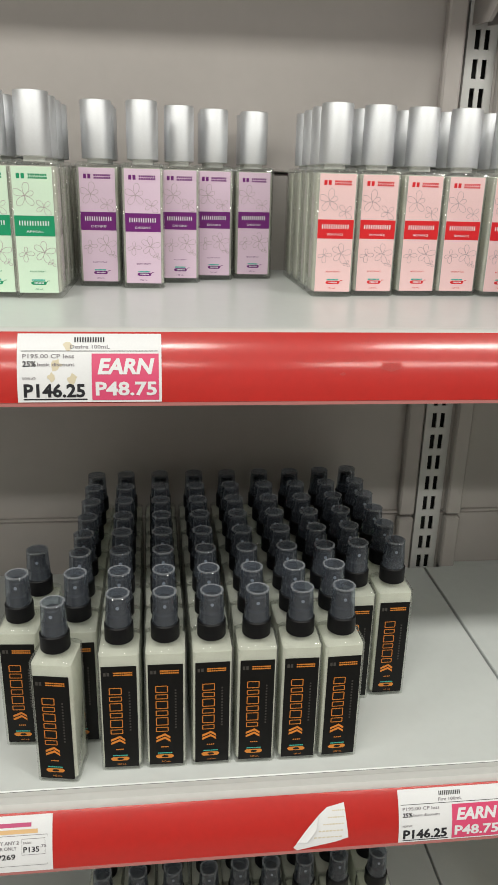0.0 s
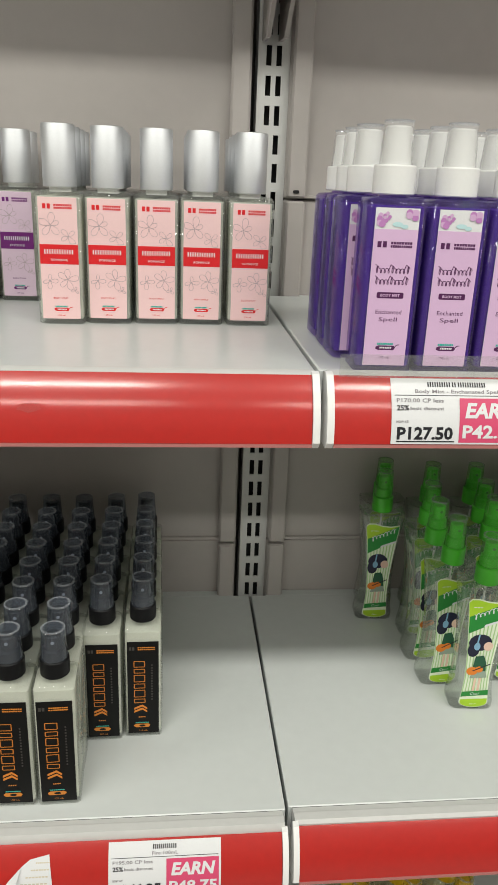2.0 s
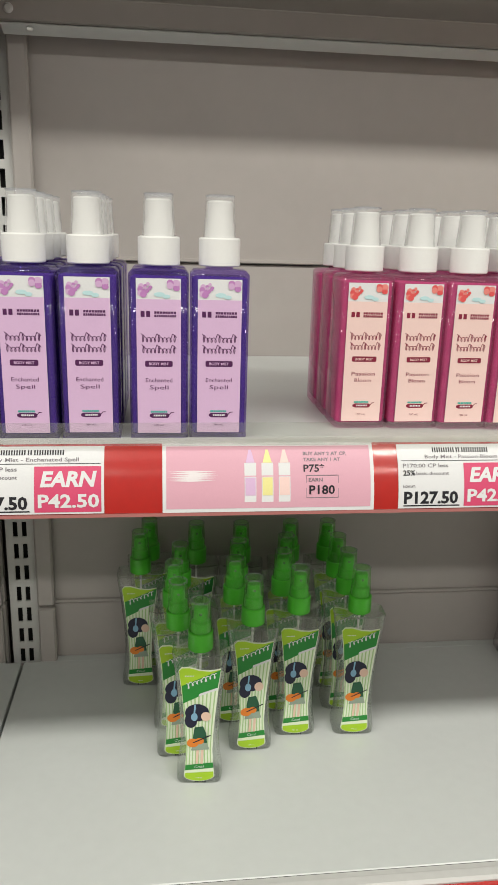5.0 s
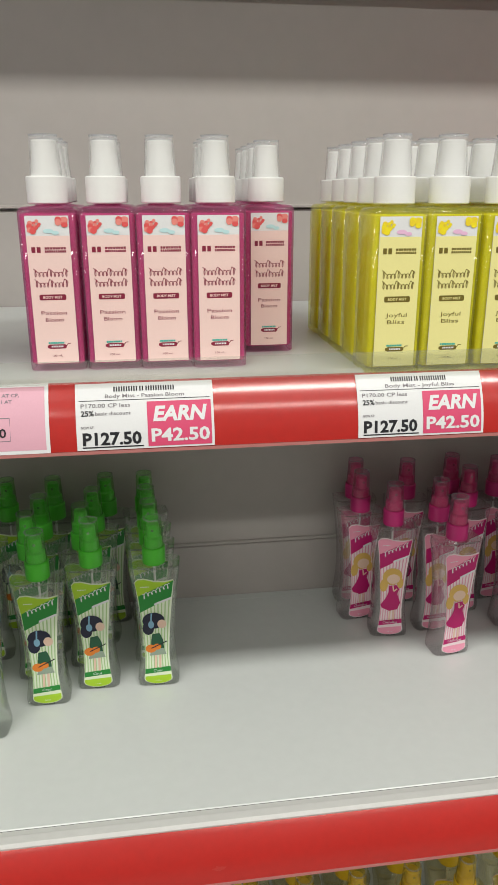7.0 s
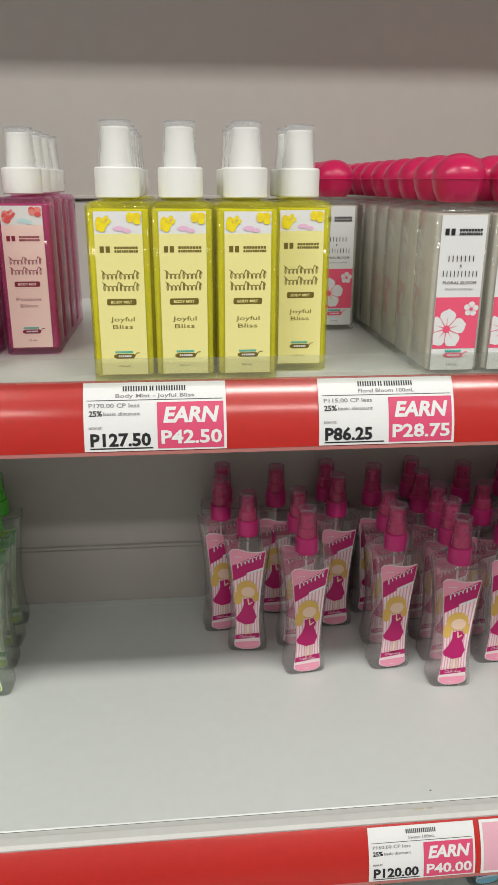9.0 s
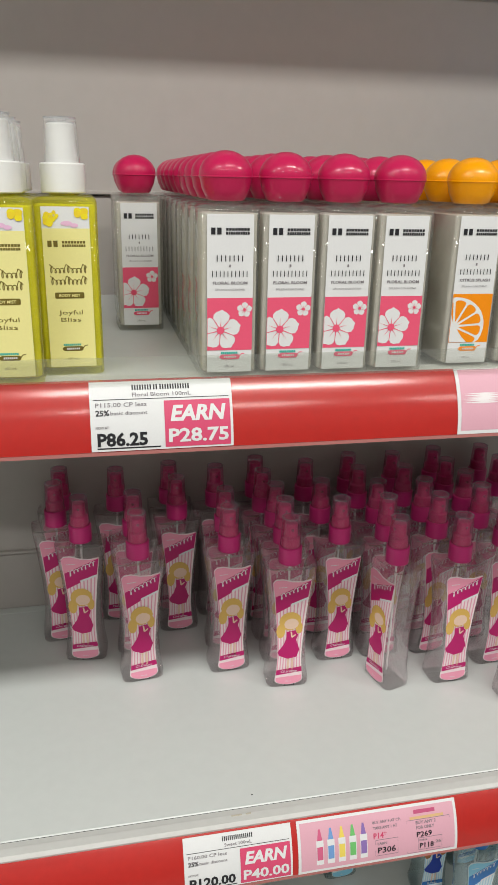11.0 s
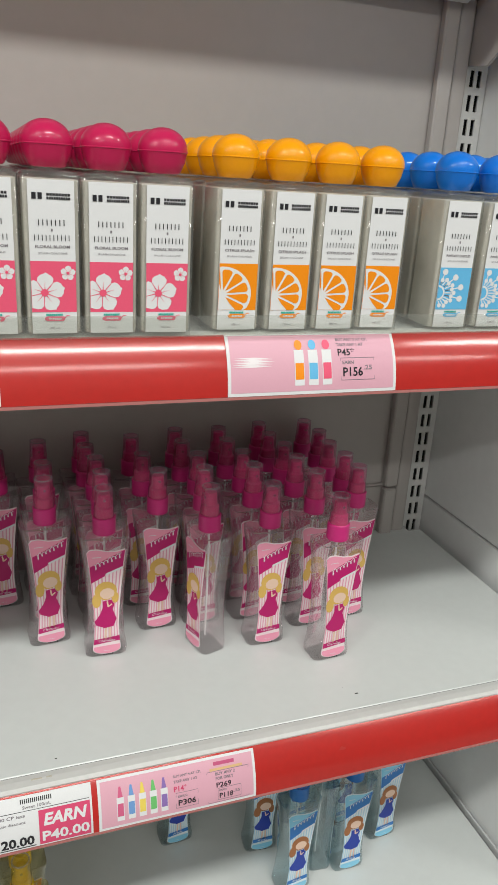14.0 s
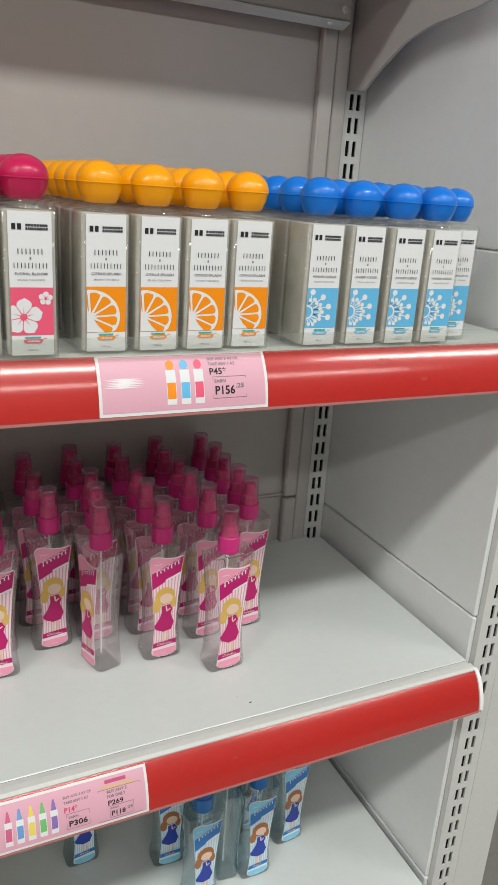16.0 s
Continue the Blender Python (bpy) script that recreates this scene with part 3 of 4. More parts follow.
def aspire(tone, pale, group, label, scent):
    b = square_bottle("spray_bottle", label, "bottle", group, 0.0335, 0.0335, 0.099, SHELL, ASP_LIQ, 0.0075, 0.0022)
    part("cap", Shape().lathe([(0.0117, 0.1015), (0.0121, 0.102), (0.0121, 0.1445), (0.0116, 0.1455), (0.0104, 0.1458)], n=28), SILVER, b, "brushed silver cylindrical cap")
    part("neck", Shape().lathe([(0.008, 0.098), (0.008, 0.102)], n=16), WHITE_PLASTIC, b)
    lab, pr = label_on(b, -0.01675, rect_outline(0.0275, 0.0045, 0.0945), CARD, "pale paper label")
    pr.rect("field", pale, -0.01375, 0.0045, 0.01375, 0.0945, 1, 1)
    pr.rect("band", tone, -0.01375, 0.046, 0.01375, 0.0605, 2, 1)
    rnd = random.Random(5)
    for cu, cv, r, petals in ((-0.0055, 0.0745, 0.0085, 5), (0.007, 0.0665, 0.0068, 4), (-0.0075, 0.0335, 0.0062, 4), (0.0055, 0.0345, 0.0075, 5), (0.0105, 0.0265, 0.0035, 3)):
        a = rnd.uniform(0, 360)
        for p in range(petals):
            lean, reach = a + 360 / petals * p + rnd.uniform(-14, 14), r * rnd.uniform(0.75, 1.1)
            pts = []
            for q in range(13):
                f = q / 12
                wide = 34 * math.sin(math.pi * f) * (1 if q % 2 else 0.9)
                g = reach * math.sin(math.pi * min(1, f * 1.02)) ** 0.7
                ang = radians(lean + (f - 0.5) * 74 + wide * 0.1)
                pts.append((min(0.0132, max(-0.0132, cu + g * math.cos(ang))), min(0.0845, cv + g * math.sin(ang))))
            pr.line("line_drawing", SKETCH, [p for p in pts if p[1] < 0.0455 or p[1] > 0.061], 0.00028, 2)
    maker(pr, tone, 0.0, 0.0862, 0.021)
    pr.bars("wordmark", CARD, 0.0002, 0.0535, 0.0034, 0.0215, 12, 3, fill=0.45)
    pr.text("scent", CARD, scent, 0, 0.0484, 0.0017, 0.012, 3)
    pr.text("kind", tone, "BODY SPRAY", 0, 0.0198, 0.0012, 0.011, 2)
    badge(pr, 0.001, 0.0102, 0.0125, TEAL_INK, tone)
    pr.text("volume", tone, "100 mL", 0, 0.0066, 0.0013, 0.006)
    pr.make(lab)
    return b


SKETCH = ink("pencil_grey", (0.42, 0.33, 0.35))
GREEN_TONE, GREEN_PALE = ink("green_band", (0.01, 0.28, 0.13)), ink("pale_green_paper", (0.62, 0.78, 0.62))
VIOLET_TONE, VIOLET_PALE = ink("violet_band", (0.16, 0.015, 0.17)), ink("pale_lilac_paper", (0.72, 0.55, 0.68))
RED_TONE, RED_PALE = ink("red_band", (0.68, 0.02, 0.025)), ink("pale_rose_paper", (0.84, 0.58, 0.58))

place_all(aspire(RED_TONE, RED_PALE, "red-label body sprays", "clear square bottle, pale pink label, red band, silver cap", "ROMANCE"),
          [(x - 0.0004 * k, y + 0.017 + 0.0345 * k, ZU) for x, y, n in ((0.1445, 0.600, 4), (0.1788, 0.605, 4), (0.2142, 0.608, 4), (0.2485, 0.609, 4), (0.2845, 0.608, 4)) for k in range(n)], 1.5, 4, 0.05, 0.963)
place_all(aspire(VIOLET_TONE, VIOLET_PALE, "violet-label body sprays", "clear square bottle, pale lilac label, violet band, silver cap", "DESIRE"),
          [(x, y + 0.017 + 0.0345 * k, ZU) for x, y, n in ((-0.037, 0.646, 3), (-0.0015, 0.637, 3), (0.028, 0.672, 2), (0.058, 0.694, 2), (0.094, 0.705, 2)) for k in range(n)], 1.5, 6, 0.05, 0.963)
place_all(aspire(GREEN_TONE, GREEN_PALE, "green-label body sprays", "clear square bottle, pale green label, green band, silver cap", "APPEAL"),
          [(x, y + 0.017 + 0.0345 * k, ZU) for x, y, n in ((-0.0755, 0.580, 4), (-0.1065, 0.582, 4), (-0.141, 0.584, 4)) for k in range(n)], 1.5, 7, 0.05, 0.955)


# ---- body mists with white spray caps ----
def herbs(liq, field, tone, flower, leaf, lines, group, label):
    b = square_bottle("mist_bottle", label, "bottle", group, 0.0345, 0.031, 0.1035, SHELL_HERB[liq.name], liq, 0.008, 0.003)
    spray_cap(b, 0.1055, WHITE_PLASTIC, 0.0122, 0.0165, CLEAR_CAP, 0.0096, 0.0240, WHITE_PLASTIC, True)
    lab, pr = label_on(b, -0.0155, rect_outline(0.0255, 0.0055, 0.0985), CARD, "printed paper label")
    pr.rect("field", field, -0.01275, 0.0055, 0.01275, 0.0865, 1, 1)
    rnd = random.Random(9)
    for cu, cv, r in ((-0.0098, 0.0915, 0.0048), (0.0092, 0.0952, 0.0050), (-0.0060, 0.0938, 0.0028)):
        for p in range(5):
            a = 72 * p + rnd.uniform(-25, 25)
            x, y = cu + r * 0.55 * math.cos(radians(a)), cv + r * 0.5 * math.sin(radians(a))
            x, y = min(0.0127 - r * 0.5, max(r * 0.5 - 0.0127, x)), max(0.0868 + r * 0.46, min(0.0983 - r * 0.46, y))
            pr.disc("flower", flower[p % 2], x, y, r * rnd.uniform(0.34, 0.5), r * rnd.uniform(0.3, 0.46), 2 + 0.3 * p + cu * 40, 10)
    pr.disc("leaf", leaf, 0.0005, 0.0893, 0.0032, 0.0014, 2, 10)
    pr.disc("leaf", leaf, 0.0045, 0.0882, 0.0022, 0.0012, 2.5, 10)
    maker(pr, tone, 0.0, 0.0762, 0.0205)
    # the script brand as two plain looping strokes
    for v, w, n in ((0.0628, 0.0205, 9), (0.0562, 0.0200, 9)):
        pts = []
        for k in range(n * 8 + 1):
            q = 2 * math.pi * k / 8
            pts.append((-w / 2 + w * k / (n * 8) + 0.0009 * math.sin(q), v + 0.0014 * math.cos(q) + (0.0011 * (1 + math.cos(q)) if k // 8 in (0, 4, 8) else 0)))
        pr.line("script", tone, pts, 0.00042, 2)
    pts = []
    for cu, cv, a0 in ((0.0072, 0.0494, 0), (-0.0072, 0.0494, 90), (-0.0072, 0.0474, 180), (0.0072, 0.0474, 270)):
        pts += [(cu + 0.0008 * math.cos(radians(a0 + q)), cv + 0.0008 * math.sin(radians(a0 + q))) for q in (0, 45, 90)]
    pr.poly("pill", tone, pts, 2)
    pr.text("kind", field, "BODY MIST", 0, 0.0476, 0.0016, 0.0115, 3, bold=0.02)
    for line, v in zip(lines, (0.0372, 0.0328)):
        pr.text("scent", tone, line, 0, v, 0.0025, min(0.0155, 0.0022 * len(line)), 2)
    badge(pr, 0.001, 0.0148, 0.0135, TEAL_INK, tone)
    pr.text("volume", tone, "100 mL", 0, 0.0098, 0.0014, 0.0062)
    pr.make(lab)
    return b


VIOLET_LIQ = clear("violet_liquid", (0.40, 0.26, 0.78), (0.20, 0.085, 0.50), 0.66)
PINK_LIQ = clear("magenta_liquid", (0.93, 0.45, 0.70), (0.82, 0.12, 0.36), 0.62)
YELLOW_LIQ = clear("yellow_liquid", (0.98, 0.96, 0.25), (0.98, 0.92, 0.03), 0.6)
SHELL_HERB = {
    "violet_liquid": clear("violet_bottle", (0.62, 0.52, 0.85), (0.25, 0.16, 0.5), 0.12, 0.03),
    "magenta_liquid": clear("magenta_bottle", (0.95, 0.66, 0.82), (0.75, 0.3, 0.5), 0.12, 0.03),
    "yellow_liquid": clear("yellow_bottle", (0.98, 0.97, 0.55), (0.9, 0.88, 0.15), 0.12, 0.03),
}
PLUM, WINE, OLIVE = ink("plum_ink", (0.09, 0.02, 0.09)), ink("wine_ink", (0.24, 0.02, 0.05)), ink("olive_ink", (0.16, 0.12, 0.02))
LILAC_F, ROSE_F, LEMON_F = ink("lilac_field", (0.68, 0.46, 0.68)), ink("rose_field", (0.85, 0.62, 0.58)), ink("lemon_field", (0.82, 0.76, 0.32))
PETAL_V = (ink("violet_petal", (0.5, 0.22, 0.5)), ink("mauve_petal", (0.62, 0.4, 0.62)))
PETAL_R = (ink("red_petal", (0.72, 0.1, 0.1)), ink("coral_petal", (0.78, 0.25, 0.22)))
PETAL_Y = (ink("yellow_petal", (0.85, 0.7, 0.02)), ink("gold_petal", (0.82, 0.62, 0.03)))
MINT, BLUSH = ink("pale_blue_leaf", (0.5, 0.72, 0.75)), ink("blush_leaf", (0.78, 0.48, 0.68))


def block(columns, pitch, z, off=0.0155):
    return [(x, y + off + pitch * k, z) for x, y, n in columns for k in range(n)]


place_all(herbs(VIOLET_LIQ, LILAC_F, PLUM, PETAL_V, MINT, ("Enchanted", "Spell"), "violet body mists", "violet body mist bottle, lilac label, white spray cap"),
          block([(0.354, 0.463, 1), (0.3475, 0.503, 3), (0.3915, 0.463, 4), (0.4275, 0.464, 4), (0.4682, 0.462, 2), (0.5036, 0.463, 1)], 0.0335, ZU), 2, 8, 0.05, 0.975)
place_all(herbs(PINK_LIQ, ROSE_F, WINE, PETAL_R, MINT, ("Passion", "Bloom"), "pink body mists", "magenta body mist bottle, pale pink label, white spray cap"),
          block([(0.5985, 0.490, 3), (0.6337, 0.489, 3), (0.667, 0.487, 3), (0.7003, 0.485, 3), (0.7390, 0.529, 4)], 0.0335, ZU), 2, 9, 0.05, 0.955)
place_all(herbs(YELLOW_LIQ, LEMON_F, OLIVE, PETAL_Y, BLUSH, ("Joyful", "Bliss"), "yellow body mists", "yellow body mist bottle, lemon label, white spray cap"),
          block([(0.804, 0.4515, 5), (0.838, 0.4515, 3), (0.8735, 0.4505, 3), (0.906, 0.471, 2)], 0.0345, ZU), 1.5, 10, 0.05, 0.95)

# ---- colognes with ball caps ----
LK_LIQ = clear("beige_liquid", (0.93, 0.925, 0.88), (0.89, 0.845, 0.76), 0.55)


def kisses(ball, tone, art, scent, group, label):
    b = square_bottle("cologne_bottle", label, "bottle", group, 0.0332, 0.0332, 0.0975, SHELL, LK_LIQ, 0.0085, 0.0024)
    r, zc = 0.0149, 0.1132
    profile = [(r * math.cos(radians(a)), zc + r * 0.86 * math.sin(radians(a))) for a in range(-4, 91, 9)]
    low = [(0.0095, 0.0995), (0.0108, 0.1005), (0.0134, 0.106), (0.0145, 0.1112), (0.0148, 0.112)]
    part("cap", Shape().lathe(low + profile[:-1] + [(0.0004, zc + r * 0.86)], n=32), ball, b, "glossy ball-shaped cap", 60)
    part("cap_seam", Shape().lathe([(0.01485, 0.1117), (0.01515, 0.1120), (0.01515, 0.1124), (0.01485, 0.1127)], n=32, closed=False), ball, b)
    lab, pr = label_on(b, -0.0166, rect_outline(0.0258, 0.0045, 0.0930), CARD, "white paper label with a printed picture")
    pr.rect("field", tone, -0.0129, 0.0175, 0.0129, 0.0475, 1, 1)
    maker(pr, BLACK_INK, 0.0, 0.0822, 0.0215)
    pr.bars("wordmark", BLACK_INK, 0.0006, 0.0677, 0.0033, 0.0165, 7, fill=0.22)
    pr.bars("wordmark", GREY_INK, 0, 0.0645, 0.0015, 0.0014, 1)
    pr.bars("wordmark", BLACK_INK, 0.0006, 0.0592, 0.0033, 0.0215, 10, fill=0.2)
    pr.text("scent", GREY_INK, scent, 0, 0.0551, 0.0016, 0.0195, bold=0.02)
    pr.text("kind", GREY_INK, "SPLASH COLOGNE", 0, 0.0516, 0.0011, 0.0165)
    keep = lambda pts: [(min(0.0127, max(-0.0127, x)), max(0.0177, y)) for x, y in pts]
    if art == "flower":
        for cu, cv, s in ((-0.0053, 0.0291, 0.0116), (0.0083, 0.0407, 0.0044)):
            at = lambda r, a: (cu + s * r * math.cos(radians(a)), cv + s * r * math.sin(radians(a)))
            outline = [at(r, 72 * p + 86 + a) for p in range(5) for a, r in ((-35, 0.66), (-28, 0.84), (-17, 0.93), (-7, 0.96), (0, 1.03), (7, 0.96), (17, 0.93), (28, 0.84))]
            pr.poly("flower", CARD, keep(outline), 2)
            for p in range(5):
                pr.poly("flower_vein", tone, [at(0.12, 72 * p + 76), at(0.62, 72 * p + 88), at(0.12, 72 * p + 98)], 3 + 0.2 * p)
                pr.poly("petal_gap", tone, [at(0.12, 72 * p + 110), at(0.68, 72 * p + 121), at(0.7, 72 * p + 123), at(0.12, 72 * p + 134)], 3.1 + 0.2 * p)
            pr.disc("flower_heart", tone, cu, cv, s * 0.19, None, 4.4, 10)
    elif art == "slice":
        cu, cv, ru, rv = -0.0105, 0.0278, 0.0197, 0.0178
        at = lambda r, a: (cu + ru * r * math.cos(radians(a)), cv + rv * r * math.sin(radians(a)))
        pr.poly("rind", CARD, keep([at(1, a) for a in range(-90, 271, 10)][:-1]), 2)
        for k in range(12):
            a = 30 * k + 4
            seg = [at(r, a + d) for d, r in ((15, 0.15), (4.5, 0.45), (2.6, 0.8), (4, 0.86), (8, 0.895), (15, 0.905), (22, 0.895), (26, 0.86), (27.4, 0.8), (25.5, 0.45))]
            if -62 < (a + 15 + 180) % 360 - 180 < 112:
                pr.poly("segment", tone, keep(seg), 3)
    else:
        cu, cv = -0.0126, 0.0295
        pr.disc("burst", CARD, cu, cv, 0.0056, 0.0056, 2, 14, -90, 90)
        pr.disc("burst_heart", tone, cu, cv, 0.0041, 0.0041, 3, 14, -90, 90)
        for k in range(11):
            a = radians(-78 + 15.6 * k)
            for r0, r1, rr in ((0.006, 0.0115 + 0.0016 * (k % 2), 0.0016), (0.006, 0.0190 - 0.001 * (k % 2), 0.0023)):
                x, y = cu + r1 * math.cos(a), cv + r1 * 0.8 * math.sin(a)
                if y < 0.0455 and y > 0.0195 and (r1 < 0.015 or k % 2 == 0):
                    pr.line("burst", CARD, [(cu + r0 * math.cos(a), cv + r0 * math.sin(a)), (x, y)], 0.0008, 2)
                    pr.disc("burst", CARD, x, y, rr, None, 2.8, 10)
    badge(pr, 0.001, 0.0118, 0.0135, TEAL_INK, tone)
    pr.text("volume", GREY_INK, "100 mL", 0, 0.0072, 0.0015, 0.0062)
    pr.make(lab)
    return b


def ball_plastic(name, colour):
    return material(name, colour, 0.3, vary=0.03, coat=0.5, spec=0.2, coat_rough=0.05)


PINK_BALL, ORANGE_BALL, BLUE_BALL = ball_plastic("crimson_plastic", (0.52, 0.012, 0.085)), ball_plastic("orange_plastic", (0.90, 0.35, 0.0)), ball_plastic("blue_plastic", (0.005, 0.17, 0.68))
PINK_TONE, ORANGE_TONE, BLUE_TONE = ink("coral_pink_ink", (0.80, 0.10, 0.19)), ink("orange_ink", (0.88, 0.27, 0.004)), ink("sky_blue_ink", (0.13, 0.46, 0.75))
place_all(kisses(PINK_BALL, PINK_TONE, "flower", "FLORAL BLOOM", "pink-capped colognes", "clear square cologne bottle, crimson ball cap, flower label"),
          block([(0.9940, 0.453, 9), (1.0280, 0.453, 9), (1.0620, 0.453, 9), (1.0960, 0.453, 8)], 0.0345, ZU, 0.0138) + [(0.953, 0.615, ZU, 3), (0.955, 0.65, ZU), (0.954, 0.685, ZU), (0.955, 0.72, ZU)], 1.5, 11, 0.05, 0.985)
place_all(kisses(ORANGE_BALL, ORANGE_TONE, "slice", "CITRUS SPLASH", "orange-capped colognes", "clear square cologne bottle, orange ball cap, citrus label"),
          block([(1.1440, 0.458, 8), (1.1795, 0.457, 8), (1.2145, 0.457, 8), (1.2495, 0.460, 8)], 0.0345, ZU, 0.0138), 1.5, 12, 0.05, 0.985)
place_all(kisses(BLUE_BALL, BLUE_TONE, "burst", "POWDERY CUDDLES", "blue-capped colognes", "clear square cologne bottle, blue ball cap, sky-blue label"),
          block([(1.3075, 0.458, 8), (1.3440, 0.458, 8), (1.3800, 0.456, 8), (1.4140, 0.456, 8)], 0.0345, ZU, 0.0138) + [(1.4485, 0.49, ZU), (1.449, 0.525, ZU)], 1.5, 13, 0.05, 0.985)


# ---- flared cologne bottles on the lower shelves ----
def flared(cap, over, liq, top, band, stripe, mark, hair, dress, skin, scent, group, label, long_hair=True):
    b = thing("cologne_bottle", label, "bottle", group)
    prof = [(0.0, 0.036, 0.024), (0.0015, 0.039, 0.027), (0.007, 0.0395, 0.0275), (0.02, 0.0355, 0.0265), (0.045, 0.0325, 0.026), (0.07, 0.0345, 0.0265), (0.1, 0.0405, 0.027), (0.122, 0.0462, 0.0272), (0.1262, 0.0468, 0.026), (0.1235, 0.040, 0.022), (0.1215, 0.026, 0.018), (0.1245, 0.0165, 0.0165), (0.1275, 0.0165, 0.0165)]
    part("bottle", Shape().loft([(z, w, d, min(0.0062, d * 0.3) if z < 0.12 else min(w, d) * (0.2 if w > 0.03 else 0.46)) for z, w, d in prof]), liq, b, angle=50)
    part("dip_tube", Shape().lathe([(0.001, 0.009), (0.001, 0.124)], n=8), WHITE_PLASTIC, b)
    spray_cap(b, 0.1262, cap, 0.0106, 0.0165, over, 0.0094, 0.0275, cap)
    code = Print(lambda u, v, lift: (u, -0.0139 - lift, v))
    code.bars("date_code", BLACK_INK, 0.0015, 0.0022, 0.0017, 0.010, 5, fill=0.6)
    code.make(b)
    half = lambda v: 0.0112 + 0.0072 * max(0.0, (v - 0.035) / 0.083) ** 1.5 + 0.0022 * max(0.0, (0.035 - v) / 0.03) ** 1.5
    arc = [(half(0.006) * math.cos(radians(a)), 0.0095 + 0.0062 * math.sin(radians(a))) for a in range(-180, 1, 18)]
    right = [(half(v), v) for v in (0.02, 0.035, 0.05, 0.065, 0.08, 0.095, 0.11, 0.1125)]
    crown = [(half(0.112) * u, v) for u, v in ((0.98, 0.1145), (0.5, 0.1128), (0.0, 0.1135), (-0.5, 0.1162), (-0.85, 0.1160), (-1.0, 0.113))]
    left = [(-u, v) for u, v in reversed(right)]
    lab, pr = label_on(b, -0.0139, arc + right + crown + left, stripe[0], "printed picture label")
    n = 9
    for k in range(n):
        t0, t1 = -1 + 2 * k / n + 0.02, -1 + 2 * (k + 0.45) / n
        vs = (0.019, 0.035, 0.055, 0.075, 0.085, 0.096)
        for va, vb in zip(vs, vs[1:]):
            pr.poly("stripe", stripe[1], [(half(va) * t0, va), (half(va) * t1, va), (half(vb) * t1, vb), (half(vb) * t0, vb)], 1)
    pr.poly("crown_field", top, [(-half(0.085) * 0.99, 0.091)] + [(half(0.1) * 0.95, 0.107)] + [(half(0.112) * u, v - 0.0006) for u, v in ((0.97, 0.1142), (0.5, 0.1125), (0.0, 0.1132), (-0.5, 0.1158), (-0.85, 0.1156), (-0.99, 0.113))], 2)
    pr.poly("banner", band, [(-half(0.08) * 0.99, 0.0815), (half(0.09) * 0.99, 0.0965), (half(0.111) * 0.985, 0.1135), (-half(0.09) * 0.99, 0.0985)], 3)
    pr.poly("banner_tail", mark, [(-0.001, 0.0885), (half(0.09) * 0.97, 0.0945), (half(0.09) * 0.98, 0.0968), (-0.0005, 0.0908)], 4)
    # a plain looping stroke where the brand stands
    rise = lambda u: 0.0975 + (u + 0.012) * 0.44
    pts = []
    for k in range(57):
        q, u = 2 * math.pi * k / 8, -0.0112 + 0.00045 * k
        pts.append((u + 0.0012 * math.sin(q), rise(u) + (0.0030 if k < 9 else 0.0027 if k // 8 in (4, 6) else 0.0017) * math.cos(q)))
    pr.line("scribble", mark, pts, 0.00065, 4)
    pr.bars("fine_print", mark, -0.0085, 0.1075, 0.0008, 0.008, 6, 4)
    # the printed picture as plain shapes
    big = Print(lambda u, v, lift: pr.place(u * 1.17, 0.05 + (v - 0.05) * 1.1, lift))
    if long_hair:
        big.disc("picture_hair", hair, -0.0005, 0.0705, 0.0088, 0.0088, 4, 14)
        big.disc("picture_hair", hair, -0.0078, 0.0615, 0.0036, 0.0068, 4.3, 12)
        big.disc("picture_hair", hair, 0.0068, 0.0635, 0.0028, 0.0055, 4.6, 12)
        big.disc("picture_face", skin, 0.0005, 0.0678, 0.0058, 0.0052, 5, 12)
        big.line("picture_detail", hair, [(-0.0062, 0.0735), (-0.002, 0.0755), (0.003, 0.0752), (0.0068, 0.0728)], 0.0009, 6)
        big.poly("picture_dress", dress, [(-0.0032, 0.0605), (0.0036, 0.0615), (0.0062, 0.057), (0.0048, 0.052), (0.0078, 0.0425), (0.0055, 0.0355), (-0.0015, 0.034), (-0.0082, 0.0375), (-0.0098, 0.041), (-0.005, 0.0485), (-0.003, 0.055)], 5)
        big.line("picture_detail", skin, [(-0.0008, 0.0345), (-0.0012, 0.022)], 0.0016, 4)
        big.line("picture_detail", skin, [(0.0022, 0.0345), (0.0026, 0.022)], 0.0016, 4)
        big.line("picture_detail", skin, [(0.0005, 0.0605), (0.0012, 0.055), (0.0042, 0.0575)], 0.0012, 6.5)
    else:
        big.disc("picture_hair", hair, -0.0018, 0.0705, 0.0088, 0.0078, 4, 14)
        big.disc("picture_hair", hair, -0.0062, 0.0635, 0.0046, 0.0066, 4.4, 12)
        big.disc("picture_face", skin, 0.0046, 0.0672, 0.0036, 0.0042, 5, 12)
        big.disc("picture_detail", PALE_BLUE, -0.0038, 0.0668, 0.0024, 0.0036, 5, 12)
        big.line("picture_detail", PALE_BLUE, [(-0.0038, 0.07), (-0.0032, 0.0778)], 0.0012, 5.5)
        big.poly("picture_dress", dress, [(-0.0035, 0.0575), (0.0025, 0.0585), (0.005, 0.052), (0.0056, 0.0435), (-0.0045, 0.0435), (-0.0045, 0.05)], 5)
        big.disc("picture_guitar", GUITAR, -0.0048, 0.0435, 0.0044, 0.004, 6, 12)
        big.disc("picture_guitar", GUITAR, 0.0002, 0.0452, 0.0032, 0.003, 6.4, 12)
